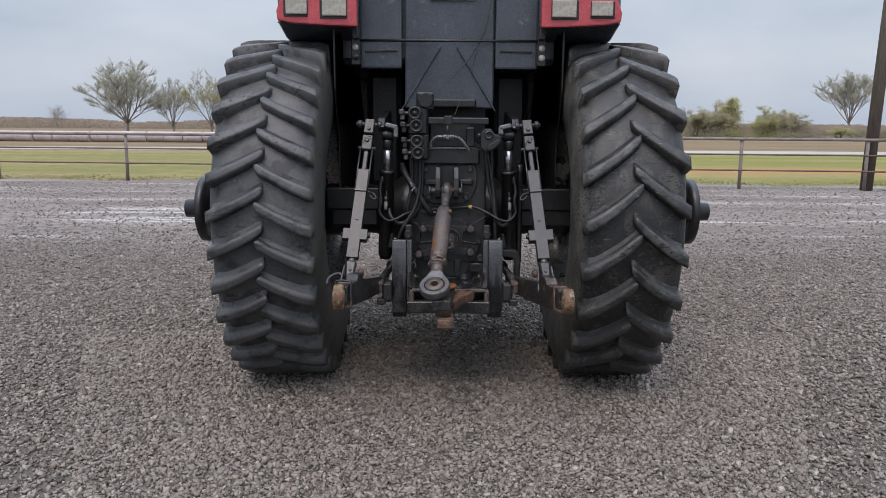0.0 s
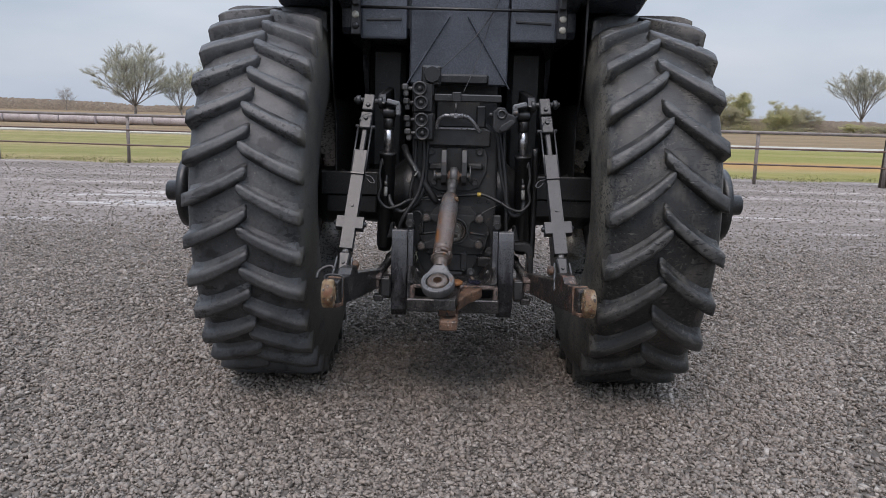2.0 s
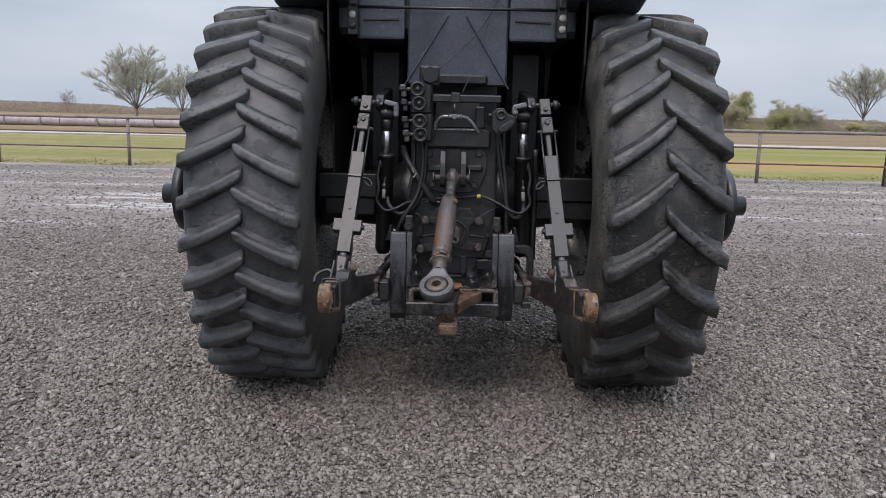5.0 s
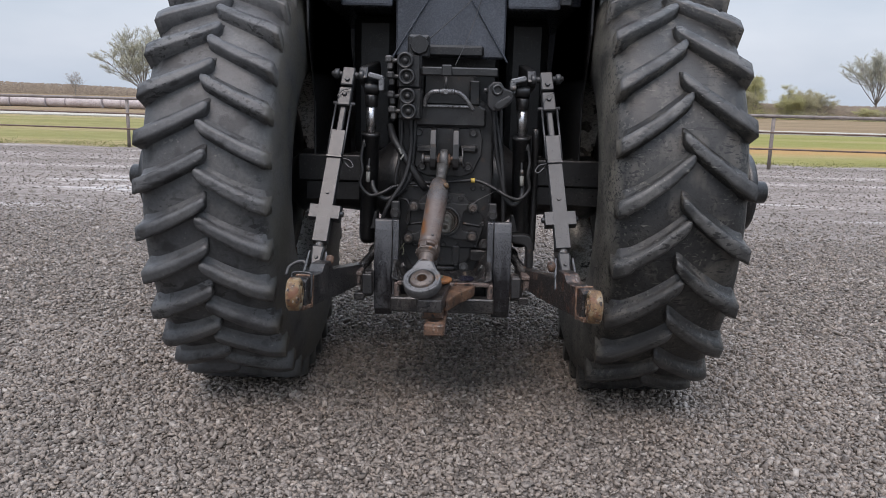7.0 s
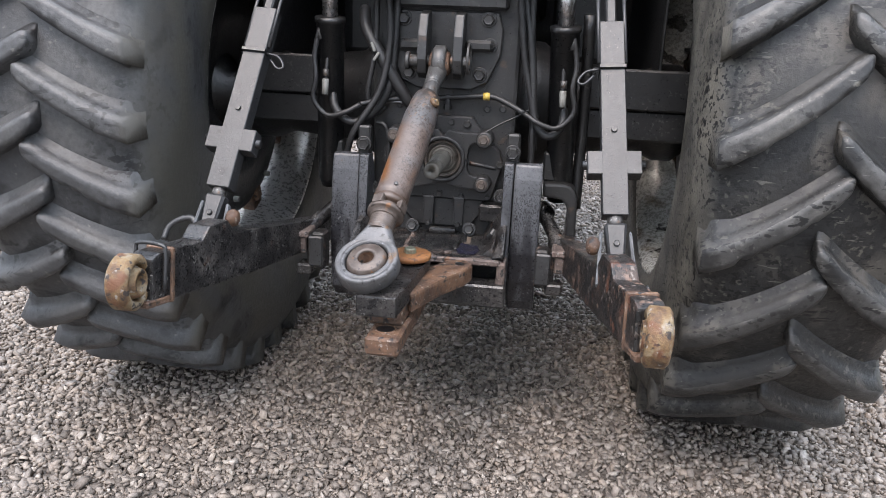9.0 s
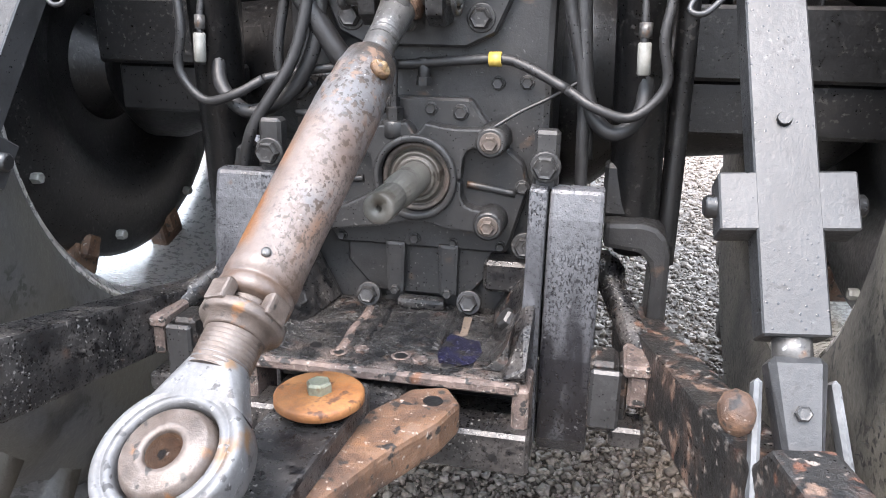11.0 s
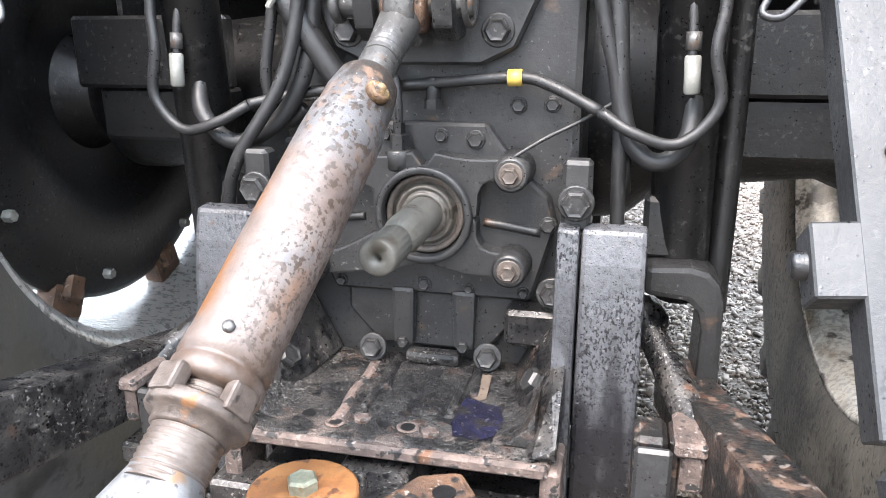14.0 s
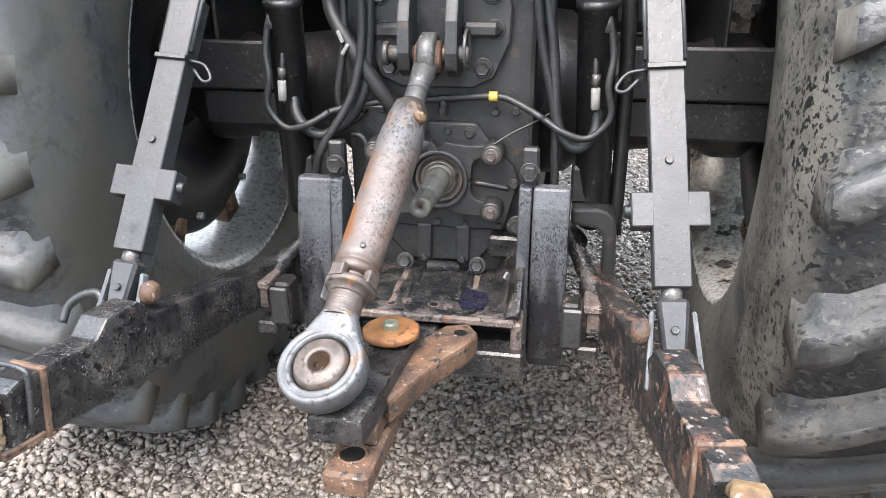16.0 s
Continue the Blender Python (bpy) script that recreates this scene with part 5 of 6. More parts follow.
for z0, z1, y0 in ((0.470, 0.530, 3.71),):
    part("cross_bar", box(0.005, y0 + 0.03, (z0 + z1) / 2, 0.42, 0.06, z1 - z0, 0.005), M_GREASE, support, "worn lower cross bar")
part("slot_floor", box(0.008, 3.86, 0.490, 0.38, 0.20, 0.02, 0.003), M_GREASE, support)
part("slot_back", box(0.005, 3.86, 0.54, 0.42, 0.02, 0.075, 0.003), M_BLACK, support)

# sway blocks: thick curved plates on both sides of the drawbar
def sway_block(s):
    prof = [(3.905, 0.822), (3.880, 0.820), (3.868, 0.78), (3.858, 0.72), (3.850, 0.65), (3.846, 0.58), (3.85, 0.50), (3.862, 0.44), (3.89, 0.405), (3.93, 0.41), (3.96, 0.46), (3.975, 0.55), (3.98, 0.65), (3.97, 0.74), (3.94, 0.80)]
    b = slab(prof, "x", s * 0.213, s * 0.288, 0.006, 2)
    o = part("sway_block", b, M_SWAY, tractor, "thick curved grey steel sway block with wet paint")
    inner = slab([(3.915, 0.824), (3.868, 0.822), (3.856, 0.76), (3.842, 0.66), (3.838, 0.57), (3.842, 0.49), (3.856, 0.43), (3.93, 0.43), (3.95, 0.6), (3.94, 0.78)], "x", s * 0.185, s * 0.211, 0.005, 2)
    part("backing_plate", inner, M_SWAY, o)
    part("bracket", box(s * 0.204, 3.905, 0.855, 0.035, 0.03, 0.085, 0.005), M_CAST, o)
    part("bolt", hexbolt((s * 0.204, 3.888, 0.848), (0, -1, 0), 0.02, 0.016, 0.026), M_BOLT, o)
    part("bolt", hexbolt((s * 0.196, 3.875, 0.80), (-s, 0, 0), 0.010, 0.01), M_STEEL, o)
    return o


for s in (-1, 1):
    sway_block(s)
    # open hanger bracket outside the sway block
    if s > 0:
        br = slab([(0.29 * s, 0.760), (0.345 * s, 0.763), (0.366 * s, 0.757), (0.380 * s, 0.742), (0.387 * s, 0.718), (0.390 * s, 0.60), (0.384 * s, 0.56), (0.360 * s, 0.56), (0.362 * s, 0.68), (0.357 * s, 0.703), (0.343 * s, 0.717), (0.29 * s, 0.722)], "y", 3.94, 4.05, 0.008, 2)
        part("hanger_bracket", br, M_CAST, tractor)
    part("hanger_block", box(s * 0.31, 4.0, 0.80, 0.05, 0.05, 0.08, 0.006), M_CAST, tractor)

# drawbar, strap and pin
bar = part("drawbar", box(-0.006, 3.56, 0.527, 0.072, 0.55, 0.042, 0.006, (0, 0, -1.5)), M_RUST, tractor, "rusty brown drawbar with a pin hole")
# flat black disc for the dark inside of the bar's hole
part("pin_hole", lathe((-0.014, 3.335, 0.5475), (-0.014, 3.335, 1), [(0, 0.019), (0.0012, 0.019), (0.0012, 0.0)], 24, smooth=False, caps=False), M_BLACK, bar)
part("hole_rim", lathe((-0.014, 3.335, 0.5475), (-0.014, 3.335, 1), [(0.0, 0.024), (0.0022, 0.022), (0.0022, 0.0195), (0.0, 0.019)], 24, caps=False), M_RUST, bar)
strap = slab([(-0.073, 3.305), (0.012, 3.305), (0.024, 3.42), (0.036, 3.60), (0.03, 3.625), (-0.048, 3.625), (-0.055, 3.59)], "z", 0.585, 0.632, 0.005, 2)
part("hammer_strap", strap, M_GREASE, bar, "greasy black clevis strap")
ylug = slab([(0.0, 3.43), (0.028, 3.40), (0.075, 3.52), (0.12, 3.60), (0.135, 3.65), (0.112, 3.685), (0.07, 3.67), (0.02, 3.58)], "z", 0.562, 0.606, 0.007, 2)
part("strap_lug", ylug, M_RUST, bar, "rusty side lug")
# the lug's hole is a black disc too, its dark painted on
part("lug_hole", lathe((0.103, 3.643, 0.606), (0.103, 3.643, 1), [(0, 0.012), (0.0012, 0.012), (0.0012, 0.0)], 20, smooth=False, caps=False), M_BLACK, bar)
part("spacer", box(-0.02, 3.43, 0.566, 0.075, 0.14, 0.038, 0.004), M_RUST, bar)
part("pin_cap", lathe((-0.006, 3.556, 0.638), (-0.006, 3.556, 1), [(0, 0.045), (0.004, 0.050), (0.012, 0.050), (0.0145, 0.047), (0.0148, 0.0)], 40, caps=False), M_ORANGE, bar, "orange rusty pin cap disc")
part("pin_bolt", hexbolt((-0.006, 3.556, 0.653), (0, 0, 1), 0.0165, 0.012), M_ZINC, bar, "yellow zinc bolt head")
part("throat", box(0.0, 3.72, 0.535, 0.085, 0.2, 0.06, 0.005), M_GREASE, bar)

# ---- top link ----
TL0, TL1 = Vector((-0.006, 3.931, 1.074)), Vector((-0.060, 3.357, 0.684))
tw = (TL1 - TL0).normalized()
top_link = part("top_link", lathe(TL0 + tw * 0.145, TL1, [(0.0, 0.0), (0.0, 0.026), (0.012, 0.034), (0.04, 0.038), (0.065, 0.038), (0.075, 0.0405), (0.10, 0.0415), (0.22, 0.0405), (0.345, 0.0385), (0.35, 0.0395), (0.366, 0.0395), (0.368, 0.0365), (0.372, 0.0365), (0.374, 0.0395), (0.386, 0.039), (0.390, 0.034), (0.390, 0.0)], 40, caps=False), M_TUBE, tractor, "worn pinkish rusty top link tube")
part("thread", lathe(TL0 + tw * 0.075, TL1, [q for k in range(10) for q in ((k * 0.009, 0.0185), (k * 0.009 + 0.0045, 0.022))], 20), M_STEEL, top_link)
part("thread", lathe(TL0 + tw * 0.530, TL1, [q for k in range(17) for q in ((k * 0.005, 0.0265), (k * 0.005 + 0.002, 0.0292), (k * 0.005 + 0.003, 0.0292))], 28), M_BALL, top_link, "coarse brown thread")
tm, _ = frame_to(TL0 + tw * 0.548, TL1)
collar = lathe(TL0 + tw * 0.548, TL1, [(0, 0.032), (0.0, 0.040), (0.002, 0.0422), (0.010, 0.0422), (0.013, 0.0398), (0.014, 0.033), (0.022, 0.032), (0.024, 0.0295)], 32)
for turn in (20, 110, 200, 290):
    lugbm = bmesh.new()
    bmesh.ops.create_cube(lugbm, size=1, matrix=tm @ pose(0, 0, 0, 0, 0, turn) @ pose(0.0375, 0, -0.006) @ Matrix.Diagonal((0.014, 0.026, 0.024, 1)))
    part("collar_lug", soften(lugbm, 0.003, 2), M_BALL, top_link)
part("lock_collar", collar, M_BALL, top_link, "worn brown lock collar")
part("grub_screw", lathe(TL0 + tw * 0.495 + Vector((0.011, -0.0195, 0.029)), TL0 + tw * 0.495 + Vector((0.049, -0.0895, 0.136)), [(0, 0.0055), (0.006, 0.005), (0.0065, 0.002)], 10), M_STEEL, top_link)
part("hitch_clip", pipe([(-0.178, 3.93, 0.705), (-0.168, 3.925, 0.68), (-0.176, 3.922, 0.658), (-0.188, 3.92, 0.655), (-0.192, 3.922, 0.67), (-0.182, 3.925, 0.688), (-0.168, 3.93, 0.712)], 0.0026, 8, 5), M_ZINC, tractor, "bent wire hitch clip")
part("grease_nipple", join(lathe(TL0 + tw * 0.20 + Vector((0.028, -0.01, 0.02)), TL0 + tw * 0.20 + Vector((0.128, -0.04, 0.11)), [(0, 0.0135), (0.007, 0.0125), (0.009, 0.010), (0.006, 0.0055), (0.013, 0.0045), (0.014, 0.002)], 16)), M_YELLOW, top_link, "yellowed grease nipple seat")


def eye_ring(c, way, r_out, r_in, width, seg=32):
    c, way = Vector(c), Vector(way).normalized()
    h = width / 2
    return lathe(c - way, c, [(1 - h, r_in), (1 - h, r_out - 0.008), (1 - h + 0.006, r_out), (1 + h - 0.006, r_out), (1 + h, r_out - 0.008), (1 + h, r_in + 0.004), (1 + h - 0.006, r_in), (1 - h, r_in)], seg, caps=False)


# upper eye, its ball on the hitch pin
part("upper_eye", join(eye_ring(TL0 + Vector((0, -0.012, -0.004)), (1, 0, 0), 0.047, 0.028, 0.036), lathe(TL0 + tw * 0.035, TL1, [(0, 0.026), (0.05, 0.022), (0.075, 0.02)], 20)), M_STEEL, top_link, "worn steel upper eye")
part("upper_ball", lathe(TL0 + Vector((-0.028, -0.012, -0.004)), TL0 + Vector((1, -0.012, -0.004)), [(0, 0.02), (0.004, 0.03), (0.028, 0.037), (0.052, 0.03), (0.056, 0.02)], 24), M_RUST, top_link)
# lower eye: faces up and back
en = Vector((-0.10, -0.50, 0.86)).normalized()
ring_prof = [(-0.022, 0.047), (-0.022, 0.064), (-0.019, 0.0675), (0.0135, 0.0685), (0.0172, 0.0665), (0.0185, 0.064), (0.0185, 0.0585), (0.0172, 0.0575), (0.0172, 0.0555), (0.0185, 0.0545), (0.0185, 0.0485), (0.012, 0.0465), (-0.022, 0.047)]
flare = bmesh.new()
ea = tw.cross(en).normalized()
back = (-tw - en * (-tw).dot(en)).normalized()
for k in range(28):
    q = k * math.tau / 28
    flare.verts.new(TL0 + tw * 0.600 + (ea * math.cos(q) + ea.cross(tw) * math.sin(q)) * 0.0275)
for turn in (-62, -40, 40, 62):
    for h in (-0.013, 0.011):
        flare.verts.new(TL1 + (back * math.cos(radians(turn)) + ea * math.sin(radians(turn))) * 0.0655 + en * h)
bmesh.ops.convex_hull(flare, input=flare.verts)
for fc in flare.faces:
    fc.smooth = True
for e in flare.edges:
    e.smooth = e.calc_face_angle(0) < radians(38)
# the hull must not close the ring's bore
bmesh.ops.bisect_plane(flare, geom=flare.verts[:] + flare.edges[:] + flare.faces[:], plane_co=TL1 + back * 0.0475, plane_no=-back, clear_outer=True)
eye = part("lower_eye", join(lathe(TL1, TL1 + en, ring_prof, 56, caps=False), flare), M_EYE, top_link, "worn steel ball end eye")
part("lower_ball", lathe(TL1, TL1 + en, [(-0.024, 0.018), (-0.024, 0.036), (0.0, 0.0452), (0.012, 0.0435), (0.019, 0.040), (0.0215, 0.0375), (0.0215, 0.0265), (0.0225, 0.025), (0.0225, 0.0185), (0.02, 0.0172), (-0.02, 0.0172)], 48, caps=False), M_BALL, top_link, "steel ball with rusty bore")
part("ball_bore", lathe(TL1 - en * 0.02, TL1 + en, [(0.0, 0.0), (0.0, 0.0170), (0.038, 0.0170)], 24, caps=False), M_RUST, top_link)

# ---- lower links and lift links, lowered ----
def lower_link(s):
    p0, p1 = Vector((s * 0.342, 4.02, 0.570)), Vector((0.508, 3.120, 0.676) if s > 0 else (-0.464, 3.121, 0.688))
    d = (p1 - p0).normalized()
    p1 = p1 - d * 0.035
    m = Matrix.Translation((p0 + p1) / 2) @ d.to_track_quat("Y", "Z").to_matrix().to_4x4()
    L = (p1 - p0).length
    h = L / 2
    # a tapered bar that is deepest at the outer end, with a low saddle where the lift link holds it
    side_view = [(-h, -0.036), (-h * 0.5, -0.044), (h * 0.1, -0.052), (h * 0.94, -0.052), (h, -0.044), (h, 0.040), (h * 0.95, 0.050), (h * 0.62, 0.054), (h * 0.56, 0.082), (h * 0.40, 0.088), (h * 0.32, 0.056), (0.0, 0.050), (-h * 0.5, 0.042), (-h, 0.034)]
    bm = slab(side_view, "x", -0.027, 0.027, 0.005, 2)
    bm.transform(m)
    link = part("lower_link", bm, M_ARM if s > 0 else M_GREASE, tractor, "black lower link arm with rusty scraped patches" if s > 0 else "greasy black lower link arm")
    c = p1 + d * 0.035
    e_way = Vector((-s, 0.06, 0))
    part("link_eye", eye_ring(c, e_way, 0.054, 0.036, 0.044, 32), M_YELLOW, link, "chipped yellow and rusty link eye")
    part("eye_ball", lathe(c - e_way.normalized() * 0.026, c + e_way, [(0, 0.02), (0.0, 0.026), (0.026, 0.0365), (0.052, 0.026), (0.052, 0.02), (0.0, 0.0195)], 28, caps=False), M_YELLOW, link)
    def at(q, w, e):
        return m @ Vector((q, w, e))

    if s < 0:
        part("latch", pipe([at(s * 0.034, L / 2 - 0.028, -0.02), at(s * 0.034, L / 2 - 0.03, 0.045), at(s * 0.026, L / 2 - 0.03, 0.064), at(-s * 0.026, L / 2 - 0.03, 0.064), at(-s * 0.034, L / 2 - 0.03, 0.045), at(-s * 0.034, L / 2 - 0.028, -0.02)], 0.0042, 8, 5), M_GREY, link, "grey latch loop around the arm's end")
    part("clip", box(*at(-s * 0.029, h - 0.13, 0.012), 0.008, 0.015, 0.085, 0.003, (math.degrees(math.asin(d.z)), 0, 0)), M_GREY, link)
    band = part("end_band", join(box(0, h - 0.062, 0, 0.062, 0.012, 0.112, 0.003), box(0, h - 0.02, -0.047, 0.06, 0.075, 0.016, 0.004)), M_RUST, link, "rusty band near the arm's end", shift=(0, 0, 0))
    band.matrix_local = Matrix.Translation(Vector((CX, 0, 0)) - HOME[link.name]) @ m @ Matrix.Translation(band.location + HOME[link.name])
    # sway limiter pads, their strap and stay on the inner side
    lim = part("limiter_block", join(box(s * 0.303, 3.80, 0.565, 0.036, 0.055, 0.105, 0.006), box(s * 0.330, 3.81, 0.560, 0.012, 0.05, 0.10, 0.003)), M_ARM, link, "rust-scraped black limiter pads")
    part("limiter_face", box(s * 0.306, 3.766, 0.568, 0.040, 0.012, 0.085, 0.004), M_GREY, lim, "worn grey pad face")
    part("limiter_strap", join(box(s * 0.345, 3.80, 0.612, 0.035, 0.075, 0.018, 0.004), box(s * 0.348, 3.778, 0.585, 0.026, 0.018, 0.055, 0.004)), M_LIP, link)
    part("limiter_foot", box(s * 0.338, 3.785, 0.515, 0.045, 0.05, 0.03, 0.005), M_GREASE, link)
    part("stay_rod", lathe((s * 0.292, 4.03, 0.665), (s * 0.365, 3.80, 0.595), [(0, 0.03), (0.03, 0.03), (0.04, 0.019), (0.22, 0.021), (0.26, 0.018)], 14), M_GREASE, link, "dark greasy stay rod")
    return link


def lift_link(s):
    top, bot = Vector((s * 0.400, 3.915, 1.420)), Vector((s * 0.458, 3.473, 0.721))
    d = (bot - top).normalized()
    n = (bot - top).length
    side = Vector((1, 0, 0))
    side = (side - side.dot(d) * d).normalized()
    out = d.cross(side)
    if out.y > 0:
        out = -out
    rot = Matrix((side, -out, -d)).transposed().to_4x4()

    def bar_piece(a, b, w, t, off=(0.0, 0.0), bevel=0.004):
        c = top + d * (a + b) / 2 + side * off[0] + out * off[1]
        bm = bmesh.new()
        bmesh.ops.create_cube(bm, size=1, matrix=Matrix.Translation(c) @ rot @ Matrix.Diagonal((w, t, b - a, 1)))
        return soften(bm, bevel, 1)

    link = part("lift_link", bar_piece(0.28, n - 0.075, 0.056, 0.040, (0, 0), 0.0018), M_GREY, tractor, "weathered grey lift link with a cross-shaped plate")
    part("cross_plate", bar_piece(0.605, 0.66, 0.118, 0.0394, (0, 0.0), 0.0018), M_GREY, link)
    part("cross_bolt", rod(top + d * 0.632 + side * -0.070, top + d * 0.632 + side * 0.070, 0.011, 12, 0.003), M_BLACK, link)
    part("rivet", lathe(top + d * 0.555 + out * 0.022, top + d * 0.555 + out * 1, [(0, 0.007), (0.003, 0.006)], 12), M_BLACK, link)
    part("screw", bar_piece(0.14, 0.30, 0.024, 0.024), M_CAST, link)
    part("upper_yoke", join(bar_piece(-0.01, 0.075, 0.05, 0.05, (0, 0)), bar_piece(0.085, 0.17, 0.052, 0.05, (0, 0))), M_CAST, link, "dark upper yoke with cotter pin")
    part("yoke_pin", rod(top + side * -0.07 + d * 0.012, top + side * 0.07 + d * 0.012, 0.013, 14, 0.003), M_CAST, link)
    for q in (-1, 1):
        part("pin_collar", lathe(top + side * q * 0.040 + d * 0.012, top + side * q * 2 + d * 0.012, [(0, 0.019), (0.002, 0.022), (0.018, 0.022), (0.021, 0.018), (0.022, 0.010), (0.032, 0.009)], 18), M_GREY, link, "grey pin collar")
    part("yoke_pin", rod(top + side * -0.045 + d * 0.15, top + side * 0.045 + d * 0.15, 0.009, 10, 0.002), M_CAST, link)
    part("bolt", hexbolt(top + d * 0.05 + out * 0.025, out, 0.012, 0.008), M_CAST, link)
    part("bolt", hexbolt(top + d * 0.12 + out * 0.025, out, 0.011, 0.008), M_CAST, link)
    part("cotter", pipe([top + d * 0.10 + out * 0.036 + side * 0.02, top + d * 0.112 + out * 0.036 - side * 0.01, top + d * 0.14 + out * 0.036 - side * 0.026], 0.0022, 5, 4), M_STEEL, link)
    for q in (-0.03, 0.03):
        part("guide_rod", rod(top + d * 0.16 + side * q + out * 0.012, top + d * 0.385 + side * q + out * 0.012, 0.0045, 8), M_GREY, link)
    part("band", bar_piece(0.395, 0.404, 0.06, 0.054, (0, 0), 0.001), M_BLACK, link)
    w0 = top + d * 0.40 + side * (-s * 0.03) + out * 0.01
    part("wire_loop", pipe([w0, w0 - side * s * 0.03 + d * 0.006, w0 - side * s * 0.048 + d * 0.03, w0 - side * s * 0.034 + d * 0.036, w0 - side * s * 0.012 + d * 0.016], 0.0032, 6, 5), M_GREY, link)
    # lower clevis
    part("neck", rod(top + d * (n - 0.08), top + d * (n - 0.05), 0.017, 12), M_STEEL, link)
    yoke = bar_piece(n - 0.058, n + 0.03, 0.048, 0.036, (0, 0.003), 0.006)
    for v in yoke.verts:
        q = (v.co - top).dot(d) - (n - 0.058)
        v.co -= side * (v.co - top).dot(side) * (0.36 * max(0.0, q - 0.03) / 0.058)
    part("lower_yoke", yoke, M_GREY, link, "tapered grey yoke")
    part("bolt", hexbolt(top + d * (n - 0.01) + out * 0.022, out, 0.008, 0.005), M_BOLT, link)
    for q in (-0.031, 0.031):
        strap = bar_piece(n - 0.040, n + 0.080, 0.007, 0.024, (q, 0.0))
        for v in strap.verts:
            v.co += side * (1 if q > 0 else -1) * 0.010 * max(0.0, (v.co - top).dot(d) - n + 0.01) / 0.09
        part("yoke_plate", strap, M_PLATE, link, "pale worn yoke strap")
    part("pin_knob", lathe(top + d * (n - 0.01) + side * s * -0.034, top + d * (n - 0.01) + side * s * -1, [(0, 0.011), (0.004, 0.017), (0.014, 0.021), (0.024, 0.0175), (0.029, 0.009)], 20), M_RUST, link, "brown pin knob")
    if s < 0:
        h0 = top + d * (n + 0.035) + side * s * 0.052
        hk = [h0 + side * s * 0.05 + d * 0.03, h0 + side * s * 0.046 - d * 0.002, h0 + side * s * 0.022 - d * 0.024, h0 - d * 0.03 - side * s * 0.004, h0 - d * 0.012 - side * s * 0.02]
        part("hook", pipe(hk, 0.0075, 8, 5), M_GREY, link, "small curved grey hook")
    return link


LOOP = {
    1: [(0.20, 3.96, 1.28), (0.235, 3.95, 1.10), (0.25, 3.94, 0.95), (0.275, 3.93, 0.90), (0.305, 3.93, 0.895), (0.328, 3.94, 0.925), (0.330, 3.96, 0.98), (0.326, 3.985, 1.01)],
    -1: [(-0.130, 3.955, 1.28), (-0.138, 3.95, 1.09), (-0.15, 3.945, 0.998), (-0.19, 3.94, 0.93), (-0.25, 3.93, 0.900), (-0.297, 3.935, 0.934), (-0.312, 3.96, 0.98), (-0.314, 3.985, 1.01)],
}
